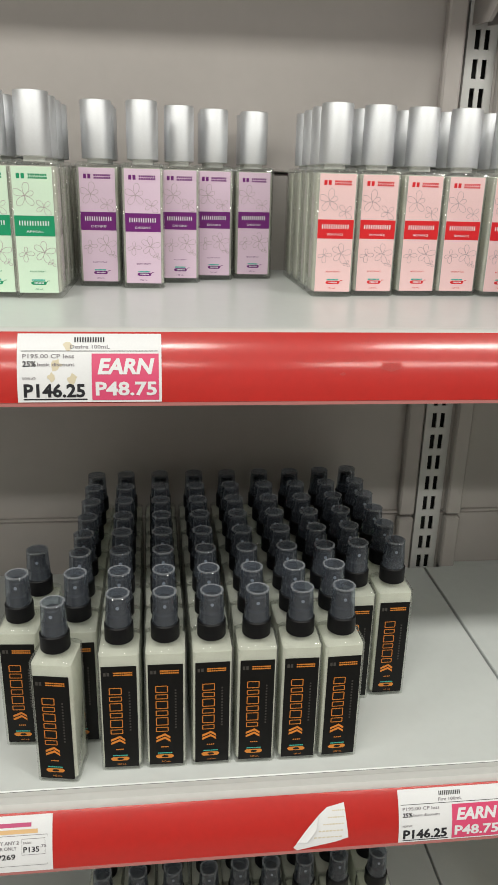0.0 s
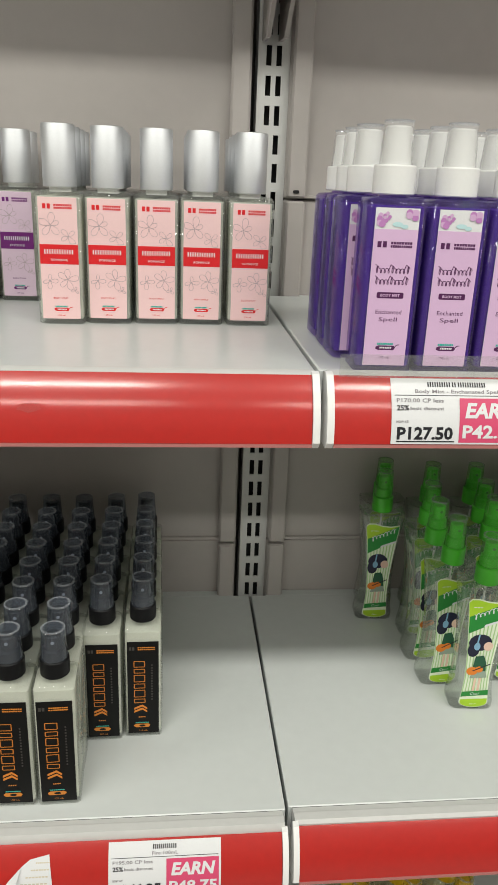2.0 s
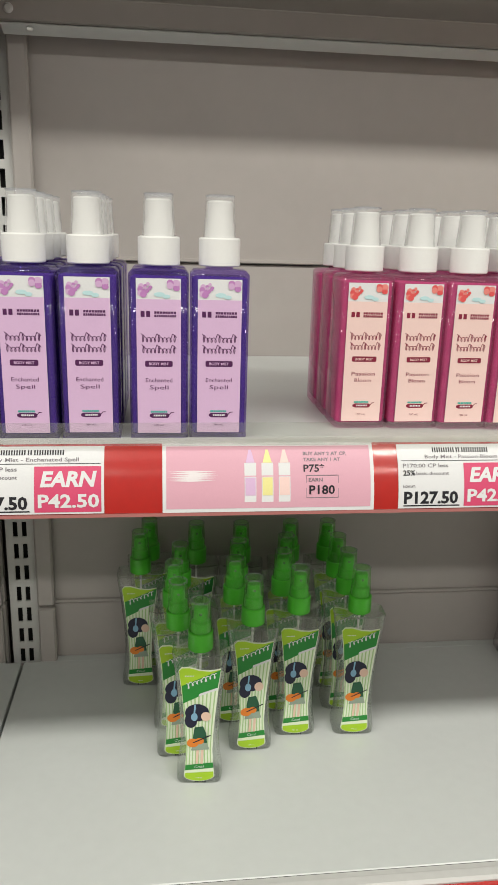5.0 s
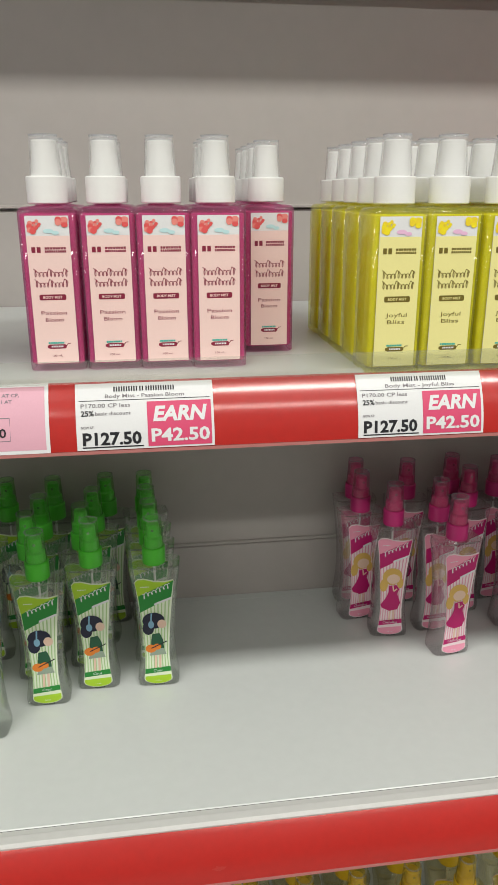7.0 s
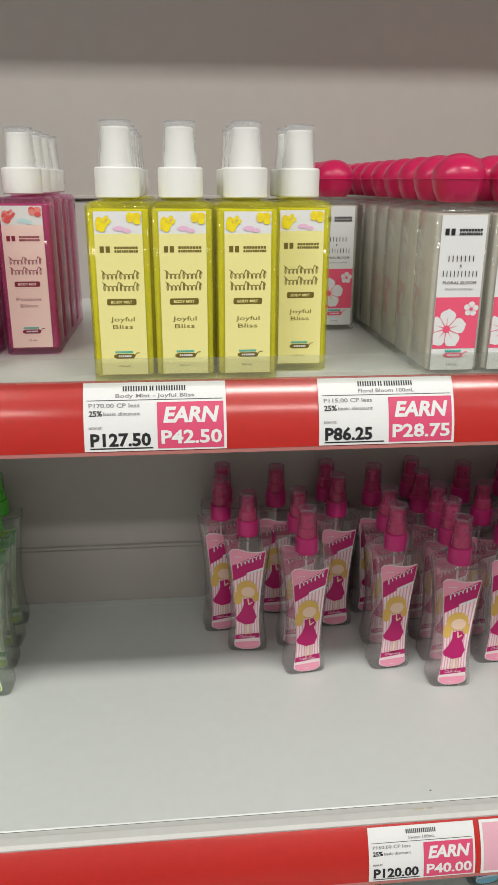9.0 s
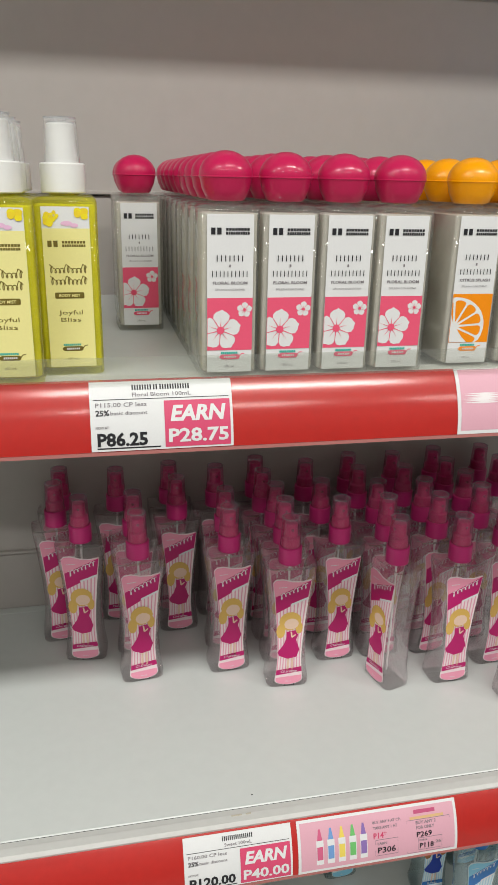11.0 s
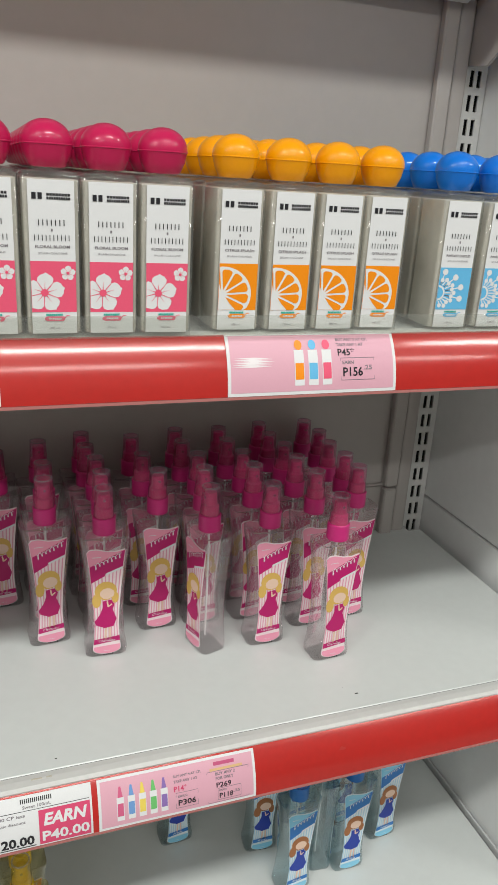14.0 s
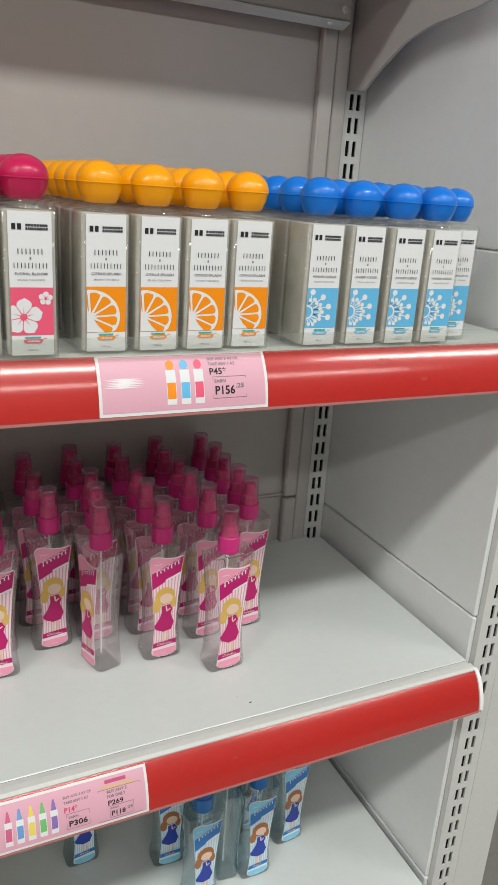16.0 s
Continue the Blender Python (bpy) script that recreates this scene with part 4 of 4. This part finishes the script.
        big.line("picture_guitar", BLACK_INK, [(-0.0045, 0.0438), (0.0082, 0.0505)], 0.0009, 7)
        big.poly("picture_dress", SKIRT, [(-0.0045, 0.0435), (0.0056, 0.0435), (0.0072, 0.0375), (-0.006, 0.0365)], 5)
        big.line("picture_detail", skin, [(-0.0012, 0.037), (-0.0018, 0.024)], 0.0018, 4)
        big.line("picture_detail", skin, [(0.0022, 0.037), (0.0018, 0.024)], 0.0018, 4)
    big.make(lab)
    pr.poly("foot_band", band, [(-half(0.015) * 0.99, 0.015), (half(0.015) * 0.99, 0.0175), (half(0.021) * 0.99, 0.0228), (-half(0.021) * 0.99, 0.0203)], 4)
    pr.text("scent", mark, scent, 0, 0.0174, 0.0026, 0.0018 * len(scent) + 0.001, 5, shear=0.25)
    pr.poly("foot_field", top, [(half(0.006) * 0.93 * math.cos(radians(a)), 0.0093 + 0.0052 * math.sin(radians(a))) for a in range(-180, 1, 20)] + [(half(0.014) * 0.97, 0.0135), (-half(0.014) * 0.97, 0.012)], 3)
    pr.text("volume", mark, "100 mL", 0, 0.0068, 0.0012, 0.0055, 4)
    pr.make(lab)
    return b


GREEN_CAP, GREEN_OVER = material("green_cap", (0.07, 0.52, 0.03), 0.35), clear("green_overcap", (0.76, 0.96, 0.70), (0.34, 0.76, 0.24), 0.14, 0.08, 1.5)
PINK_CAP, PINK_OVER = material("raspberry_cap", (0.58, 0.022, 0.19), 0.35), clear("raspberry_overcap", (0.94, 0.66, 0.78), (0.74, 0.34, 0.50), 0.16, 0.08, 1.5)
BLUE_CAP, BLUE_OVER = material("blue_cap", (0.012, 0.14, 0.46), 0.35), clear("blue_overcap", (0.45, 0.65, 0.92), (0.1, 0.25, 0.5), 0.3, 0.08, 1.5)
YEL_CAP, YEL_OVER = material("yellow_cap", (0.75, 0.5, 0.02), 0.35), clear("yellow_overcap", (0.95, 0.88, 0.45), (0.75, 0.6, 0.1), 0.3, 0.08, 1.5)
GREEN_L, PINK_L, BLUE_L, YEL_L = [clear(n, t, c, 0.05, 0.02, 1.95, 0.10, 3.4, 0.85) for n, t, c in (("greenish_cologne", (0.965, 0.985, 0.96), (0.88, 0.95, 0.86)), ("pinkish_cologne", (0.985, 0.955, 0.965), (0.97, 0.88, 0.91)), ("bluish_cologne", (0.86, 0.95, 0.97), (0.6, 0.8, 0.86)), ("yellowish_cologne", (0.97, 0.94, 0.75), (0.8, 0.75, 0.4)))]
LIME, LEAF, MINTS, LEAFS = ink("lime_ink", (0.36, 0.58, 0.03)), ink("leaf_green_ink", (0.02, 0.24, 0.04)), ink("pale_mint", (0.76, 0.84, 0.66)), ink("light_green_stripe", (0.42, 0.62, 0.30))
CANDY, MAGENTA, ROSES, ROSEL = ink("candy_pink", (0.82, 0.32, 0.45)), ink("magenta_ink", (0.48, 0.008, 0.14)), ink("pale_rose", (0.84, 0.72, 0.74)), ink("rose_stripe", (0.76, 0.34, 0.46))
SKY, ROYAL, ICE, ICEL = ink("light_sky", (0.25, 0.60, 0.80)), ink("royal_blue", (0.03, 0.18, 0.52)), ink("ice", (0.72, 0.80, 0.84)), ink("ice_stripe", (0.4, 0.62, 0.78))
SUNNY, AMBER = ink("sunny_yellow", (0.85, 0.65, 0.03)), ink("amber_ink", (0.75, 0.30, 0.01))
PALE_BLUE, GUITAR, SKIRT = ink("pale_blue_print", (0.22, 0.42, 0.58)), ink("guitar_orange", (0.75, 0.22, 0.03)), ink("grey_green_print", (0.30, 0.38, 0.30))
BLACK_HAIR, BLOND, BROWN, FAIR = ink("blue_black_print", (0.015, 0.017, 0.04)), ink("straw_print", (0.68, 0.43, 0.11)), ink("brown_print", (0.36, 0.14, 0.05)), ink("fair_print", (0.78, 0.56, 0.44))
FOREST, NAVY = ink("forest_print", (0.02, 0.10, 0.05)), ink("navy_print", (0.02, 0.05, 0.36))

green_spots = [(0.497, 0.587), (0.479, 0.623), (0.476, 0.662), (0.483, 0.703), (0.443, 0.736), (0.452, 0.768), (0.501, 0.757), (0.546, 0.626), (0.533, 0.667), (0.540, 0.708), (0.548, 0.755), (0.591, 0.644),
               (0.581, 0.681), (0.590, 0.719), (0.601, 0.757), (0.648, 0.641), (0.645, 0.680), (0.643, 0.717), (0.641, 0.757)]
place_all(flared(GREEN_CAP, GREEN_OVER, GREEN_L, LIME, LEAF, (MINTS, LEAFS), CARD, BLACK_HAIR, FOREST, FAIR, "Cool", "green-capped flared colognes", "clear flared cologne bottle, green cap, green picture label", False), [(x + 0.0035, y - 0.004, ZL) for x, y in green_spots], 6, 21)
pink_spots = [(0.872, 0.724), (0.876, 0.761), (0.896, 0.686), (0.947, 0.645), (0.946, 0.690), (0.932, 0.752), (0.991, 0.722), (0.987, 0.761), (1.031, 0.645), (1.034, 0.685), (1.034, 0.746), (1.081, 0.613), (1.085, 0.652), (1.085, 0.689),
              (1.080, 0.726), (1.080, 0.763), (1.138, 0.645), (1.132, 0.691), (1.131, 0.746), (1.184, 0.643), (1.188, 0.681), (1.181, 0.720), (1.183, 0.759), (1.236, 0.592), (1.235, 0.640), (1.236, 0.678), (1.231, 0.717),
              (1.233, 0.756), (1.291, 0.612), (1.287, 0.655), (1.288, 0.692), (1.284, 0.728), (1.285, 0.764), (1.340, 0.617), (1.342, 0.652), (1.340, 0.688), (1.345, 0.726), (1.342, 0.763)]
place_all(flared(PINK_CAP, PINK_OVER, PINK_L, CANDY, MAGENTA, (ROSES, ROSEL), CARD, BLOND, MAGENTA, FAIR, "Charming", "raspberry-capped flared colognes", "clear flared cologne bottle, raspberry cap, pink picture label"), [(x, y, ZL) for x, y in pink_spots] + [(1.177, 0.597, ZL, -74), (1.289, 0.553, ZL, 4)], 6, 22)
blue_spots = [(1.353, 0.569, ZT, 0), (1.413, 0.598, ZT, 4), (1.264, 0.622, ZT, -4), (1.321, 0.583, ZT, 84), (1.281, 0.561, ZT, 3), (1.375, 0.632, ZT), (1.32, 0.65, ZT), (1.169, 0.66, ZT)]
place_all(flared(BLUE_CAP, BLUE_OVER, BLUE_L, SKY, ROYAL, (ICE, ICEL), CARD, BROWN, NAVY, FAIR, "Breezy", "blue-capped flared colognes", "clear flared cologne bottle, blue cap, blue picture label"), blue_spots, 4, 23)
yellow_spots = [(x, 0.523 + 0.038 * k, ZT) for x in (0.40, 0.448, 0.497, 0.725, 0.775, 0.825, 0.878, 0.932, 0.99) for k in range(2)]
place_all(flared(YEL_CAP, YEL_OVER, YEL_L, SUNNY, AMBER, (ROSES, SUNNY), CARD, BROWN, AMBER, FAIR, "Sunny", "yellow-capped flared colognes", "clear flared cologne bottle, yellow cap, yellow picture label"), yellow_spots, 5, 24)


# ---- cards on the price rails ----
def card(x0, x1, top, label, mat, category="price tag", group="price cards", s0=0.04, s1=0.99, tilt=0.0):
    """A card slid into the rail; u runs 0..width, v 0..1 from its lower to its upper edge."""
    w = x1 - x0
    place = lambda u, v, lift: (x0 + u, *rail_point(top, s1 - (s1 - s0) * v + tilt * (u / w - 0.5), 0.0006 + lift))
    c = thing("price_card", label, category, group)
    n = 10
    pts = [place(u, k / n, 0) for k in range(n + 1) for u in (0, w)] + [place(u, k / n, -0.0004) for k in range(n + 1) for u in (0, w)]
    f = [(2 * k, 2 * k + 1, 2 * k + 3, 2 * k + 2) for k in range(n)]
    b = 2 * (n + 1)
    f += [(2 * k, 2 * k + 2, b + 2 * k + 2, b + 2 * k) for k in range(n)] + [(2 * k + 1, 2 * k + 3, b + 2 * k + 3, b + 2 * k + 1) for k in range(n)]
    f += [(0, 1, b + 1, b), (2 * n, 2 * n + 1, b + 2 * n + 1, b + 2 * n)]
    sheet = part("card", Shape().add(pts, f), mat, c, angle=60)
    return c, sheet, Print(place)


K = 1 / 0.036


def price_card(x0, top, name_bars, sub, list_price, price, earn, label, stain=False):
    c, sheet, pr = card(x0, x0 + 0.0805, top, label, CARD)
    w = 0.0805
    at = w / 2 - sum(name_bars) * 0.00155
    for n in name_bars:
        pr.bars("heading", BLACK_INK, at + n * 0.00155, 0.855, 0.0029 * K, n * 0.0029, n * 2, fill=0.55)
        at += n * 0.0031
    pr.text("subheading", GREY_INK, sub, w / 2, 0.755, 0.0021 * K, min(0.058, 0.00185 * len(sub)), bold=0.012)
    pr.rect("rule", BLACK_INK, 0.002, 0.712, w - 0.002, 0.722, 2, 1)
    pr.text("list_price", GREY_INK, list_price + " CP less", 0.003, 0.615, 0.0021 * K, 0.0285, align=0, bold=0.012)
    pr.text("discount", BLACK_INK, "25%", 0.003, 0.50, 0.0026 * K, 0.0075, align=0, bold=0.03)
    pr.text("discount", GREY_INK, "basic discount", 0.0112, 0.505, 0.0017 * K, 0.0205, align=0, bold=0.012)
    pr.text("now_at", GREY_INK, "NOW AT:", 0.0028, 0.325, 0.0012 * K, 0.0075, align=0, bold=0.02)
    pr.text("price", BLACK_INK, price, 0.0034, 0.085, 0.0064 * K, 0.034 if len(price) > 6 else 0.028, align=0, bold=0.035)
    pr.rect("underline", BLACK_INK, 0.0032, 0.035, 0.0385, 0.055, 2, 1)
    pr.rect("earn_field", EARN_PINK, 0.0412, 0.03, w - 0.0016, 0.68, 2, 8)
    pr.text("earn", CARD, "EARN", 0.0605, 0.405, 0.0072 * K, 0.032, 4, bold=0.04, shear=0.2)
    pr.text("earn", CARD, earn, 0.0605, 0.11, 0.0066 * K, 0.0345, 4, bold=0.03)
    if stain:
        for k, (u, v, r) in enumerate(((0.028, 0.80, 0.003), (0.0305, 0.33, 0.0032), (0.0215, 0.52, 0.0035), (0.019, 0.36, 0.0025))):
            rnd = random.Random(k)
            pr.poly("stain", STAIN, [(u + r * math.cos(a) * rnd.uniform(0.5, 1.1), v + r * K * math.sin(a) * rnd.uniform(0.5, 1.1)) for a in [2 * math.pi * q / 11 for q in range(11)]], 1)
    pr.make(sheet)


FLAG_PINK, FLAG_TAN = ink("dull_pink_flag", (0.52, 0.09, 0.20)), ink("tan_flag", (0.68, 0.44, 0.22))
STAIN = ink("tan_stain", (0.62, 0.55, 0.40))
WHITEOUT = ink("white_scribble", (0.82, 0.76, 0.78))
price_card(-0.0685, UP, (6,), "Desire 100mL", "P195.00", "P146.25", "P48.75", "white price card, stained, P146.25 with pink earn box", True)
price_card(0.3555, UP, (5, 1, 6), "Body Mist - Enchanated Spell", "P170.00", "P127.50", "P42.50", "white price card, P127.50 with pink earn box")
price_card(0.6112, UP, (5, 1, 6), "Body Mist - Passion Bloom", "P170.00", "P127.50", "P42.50", "white price card, P127.50 with pink earn box")
price_card(0.7800, UP, (5, 1, 6), "Body Mist - Joyful Bliss", "P170.00", "P127.50", "P42.50", "white price card, P127.50 with pink earn box")
price_card(0.9142, UP, (4, 1, 6), "Floral Bloom 100mL", "P115.00", "P86.25", "P28.75", "white price card, P86.25 with pink earn box")
price_card(0.1830, LOW_1, (6,), "Fire 100mL", "P195.00", "P146.25", "P48.75", "white price card, P146.25 with pink earn box")
price_card(0.9630, LOW_2, (8,), "Sweet 100mL", "P160.00", "P120.00", "P40.00", "white price card, P120.00 with pink earn box")


PASTELS = [ink("pastel_" + n, c) for n, c in (("rose", (0.62, 0.12, 0.24)), ("blue", (0.16, 0.32, 0.62)), ("yellow", (0.80, 0.62, 0.12)), ("green", (0.16, 0.50, 0.16)), ("violet", (0.26, 0.16, 0.44)))]


def promo(x0, x1, top, label, colours, ball, lines, boxed, s0=0.0, tilt=0.0, field=PALE_PINK):
    c, sheet, pr = card(x0, x1, top, label, CARD, "promo card", "pink promo cards", s0, 1.0, tilt)
    w = x1 - x0
    pr.rect("pink_field", field, 0.0022, 0.055, w - 0.0022, 0.945, 1, 8)
    if len(colours) == 3:
        rnd = random.Random(4)
        for k in range(6):
            v = 0.44 + k * 0.024
            pr.line("white_scribble", WHITEOUT, [(0.0095 + rnd.uniform(-0.001, 0.002), v), (0.027 + rnd.uniform(-0.003, 0.001), v + 0.012)], 0.021, 2)
        first, step, bw, h0, h1 = 0.0475 * w / 0.125, 0.0102, 0.0070, 0.15, 0.68
    else:
        first, step, bw, h0, h1 = 0.0140, 0.0086, 0.0056, 0.16, 0.60
    for k, col in enumerate(colours):
        u = first + k * step
        pr.rect("picture_bottle", CARD, u, h0, u + bw, h1, 2, 4)
        pr.rect("picture_bottle", col, u + 0.0005, h0 + 0.09, u + bw - 0.0005, h0 + 0.33, 3, 3)
        if ball:
            pr.disc("picture_cap", col, u + bw / 2, h1 + 0.085, 0.0028, 0.085, 3, 14)
        else:
            pr.poly("picture_cap", col, [(u + 0.0008, h1), (u + bw - 0.0008, h1), (u + bw / 2 + 0.0007, h1 + 0.2), (u + bw / 2 - 0.0007, h1 + 0.2)], 3)
    for text, u, v, h, tw, m in lines:
        pr.text("offer", m, text, u, v, h * K, tw, 3, align=0, bold=0.02)
    for u0, v0, u1, v1 in boxed:
        pr.line("box", GREY_INK, [(u0, v0), (u1, v0)], 0.008, 3)
        pr.line("box", GREY_INK, [(u0, v1), (u1, v1)], 0.008, 3)
        for u in (u0, u1):
            pr.line("box", GREY_INK, [(u, v0), (u, v1)], 0.00022, 3)
    return sheet, pr


sheet, pr = promo(0.4695, 0.5960, UP, "pale pink promo card with three printed bottles", (LILAC_F, LEMON_F, ROSE_F), False,
                  [("BUY ANY 2 AT CP,", 0.0835, 0.79, 0.0018, 0.0265, GREY_INK), ("TAKE ANY 1 AT", 0.0835, 0.70, 0.0018, 0.0225, GREY_INK), ("P75*", 0.0835, 0.55, 0.0036, 0.0125, BLACK_INK), ("EARN", 0.0865, 0.42, 0.0017, 0.0085, GREY_INK), ("P180", 0.0868, 0.25, 0.0042, 0.0155, BLACK_INK)], [(0.0852, 0.2, 0.1045, 0.5)])
pr.make(sheet)
sheet, pr = promo(1.1350, 1.2590, UP, "pale pink promo card with ball-capped bottles printed", (ORANGE_TONE, BLUE_TONE, PINK_TONE), True,
                  [("BUY ANY 3 AT CP,", 0.0790, 0.82, 0.0019, 0.0240, GREY_INK), ("TAKE ANY 1 AT", 0.0790, 0.73, 0.0019, 0.0205, GREY_INK), ("P45*", 0.0795, 0.58, 0.0037, 0.0125, BLACK_INK), ("EARN", 0.0825, 0.45, 0.0017, 0.0085, GREY_INK), ("P156", 0.0828, 0.27, 0.0046, 0.0150, BLACK_INK), (".25", 0.0985, 0.36, 0.0024, 0.0065, GREY_INK)], [(0.0812, 0.21, 0.1068, 0.54)], -0.03)
pr.make(sheet)
sheet, pr = promo(1.0480, 1.1755, LOW_2, "pale pink promo card with five printed bottles", PASTELS, False,
                  [("BUY ANY 4 AT CP,", 0.0590, 0.74, 0.0018, 0.0225, GREY_INK), ("TAKE ANY 1 AT", 0.0590, 0.64, 0.0018, 0.0195, GREY_INK), ("P14*", 0.0590, 0.48, 0.0035, 0.0105, EARN_PINK), ("EARN", 0.0620, 0.36, 0.0015, 0.0075, GREY_INK), ("P306", 0.0622, 0.20, 0.0040, 0.0145, BLACK_INK),
                   ("BUY ANY 2", 0.0935, 0.62, 0.0020, 0.0165, GREY_INK), ("FOR ONLY", 0.0935, 0.53, 0.0020, 0.0150, GREY_INK), ("P269", 0.0938, 0.39, 0.0033, 0.0125, BLACK_INK), ("EARN", 0.0960, 0.31, 0.0013, 0.006, GREY_INK), ("P118", 0.0962, 0.17, 0.0035, 0.0115, BLACK_INK), (".25", 0.1082, 0.23, 0.0020, 0.0055, GREY_INK)],
                  [(0.0605, 0.15, 0.0785, 0.45), (0.0865, 0.08, 0.1215, 0.70), (0.095, 0.13, 0.1145, 0.37)], 0.04)
pr.rect("flag", FLAG_TAN, 0.089, 0.71, 0.1165, 0.76, 3, 1)
pr.rect("flag", FLAG_PINK, 0.0925, 0.81, 0.1100, 0.88, 3, 1)
pr.make(sheet)
sheet, pr = promo(-0.1930, -0.0700, LOW_1, "pale promo card with a yellow flag", (), False,
                  [("BUY ANY 2", 0.0830, 0.52, 0.0020, 0.0170, GREY_INK), ("FOR ONLY", 0.0830, 0.43, 0.0020, 0.0155, GREY_INK), ("P269", 0.0850, 0.27, 0.0033, 0.0125, BLACK_INK), ("EARN", 0.1030, 0.52, 0.0012, 0.0055, GREY_INK), ("P135", 0.1030, 0.38, 0.0032, 0.0110, BLACK_INK), (".75", 0.1145, 0.45, 0.0017, 0.0045, GREY_INK)],
                  [(0.0800, 0.14, 0.1195, 0.66), (0.1020, 0.34, 0.1180, 0.60)], 0.04, 0.0, CARD)
pr.rect("flag", FLAG_PINK, 0.085, 0.80, 0.1085, 0.87, 3, 1)
pr.rect("flag", FLAG_TAN, 0.082, 0.69, 0.113, 0.76, 3, 1)
pr.make(sheet)

# torn paper sticker on the lower rail
s_place = lambda u, v, lift: (0.103 + u, *rail_point(LOW_1, 0.985 - v, 0.0007 + lift))
torn = thing("torn_sticker", "torn white paper sticker with faint print, peeling corner", "sticker")
chain = [(-0.001, 0.0028), (0.06, 0.0), (0.17, 0.003), (0.40, 0.0105), (0.62, 0.0195), (0.76, 0.027), (0.80, 0.0383)]
grid = []
for k in range(13):
    v = 0.80 * k / 12
    (va, ua), (vb, ub) = next((a, b) for a, b in zip(chain, chain[1:]) if v <= b[0] + 1e-9)
    left = ua + (ub - ua) * (v - va) / (vb - va)
    right = max(left + 0.0003, 0.0032 + (0.0415 - 0.0032) * v / 0.18 if v < 0.18 else 0.0415 - 0.003 * (v - 0.18) / 0.62)
    grid += [s_place(left, v, 0.0001), s_place(right, v, 0.0001)]
sheet = part("paper", Shape().add(grid, [(2 * k, 2 * k + 1, 2 * k + 3, 2 * k + 2) for k in range(12)]), CARD, torn)
curl = [(0.003, 0.17, 0.0003), (0.0105, 0.40, 0.0005), (0.0195, 0.62, 0.0006), (0.0165, 0.40, 0.0036), (0.0098, 0.20, 0.003)]
part("curled_corner", Shape().add([s_place(*p) for p in curl] + [s_place(u, v, l - 0.0004) for u, v, l in curl], [(0, 1, 2, 3, 4), (9, 8, 7, 6, 5)] + [(k, (k + 1) % 5, 5 + (k + 1) % 5, 5 + k) for k in range(5)]), CARD, torn)
pr = Print(s_place)
for k, v in enumerate((0.18, 0.29, 0.40, 0.51, 0.62)):
    pr.bars("faint_print", STAIN, 0.0265 + 0.002 * k, v + 0.04, 0.022, 0.022 - 0.003 * k, 7, fill=0.7)
pr.make(sheet)

# scraps of dirt on the lower shelf
for k, (x, y) in enumerate(((1.2885, 0.4855), (1.281, 0.497), (1.02, 0.478))):
    rnd = random.Random(k)
    solid("dirt_crumb", Shape().box(x, x + (0.0030, 0.0010, 0.0018)[k], y, y + (0.0012, 0.0007, 0.0008)[k], ZL, ZL + 0.0005, 0.0002), DARK, "tiny dark crumb of dirt on the white shelf", "dirt", "crumbs")

# dull scuffs on the red rails
SCUFF = material("rail_scuff", (0.44, 0.03, 0.025), 0.5, vary=0.2, scale=120)
GLUE = material("old_glue", (0.5, 0.46, 0.38), 0.6, vary=0.2, scale=120)
for owner, top, x, s, r, mat in ((upper_1, UP, 0.147, 0.52, 0.0075, SCUFF), (upper_1, UP, 0.118, 0.62, 0.0025, SCUFF), (lower_2, LOW_2, 1.255, 0.42, 0.004, SCUFF), (lower_2, LOW_2, 0.69, 0.7, 0.006, SCUFF), (upper_2, UP, 1.362, 0.30, 0.007, SCUFF), (upper_2, UP, 1.40, 0.66, 0.005, SCUFF)):
    rnd = random.Random(int(x * 1000))
    ring = [(x + r * math.cos(a) * rnd.uniform(0.5, 1.1), s + 0.35 * r / 0.036 * math.sin(a) * rnd.uniform(0.5, 1.1)) for a in [2 * math.pi * k / 12 for k in range(12)]]
    part("scuff", Shape().add([(u, *rail_point(top, v, 0.00025)) for u, v in ring], [tuple(range(12))]), mat, owner, "dull scuff on the red rail")
for x, w in ((1.001, 0.008), (1.012, 0.004)):
    part("glue_mark", Shape().box(x, x + w, 0.4585, 0.4598, ZL + 0.0021, ZL + 0.0024), GLUE, lower_2, "dry glue mark on the strip")
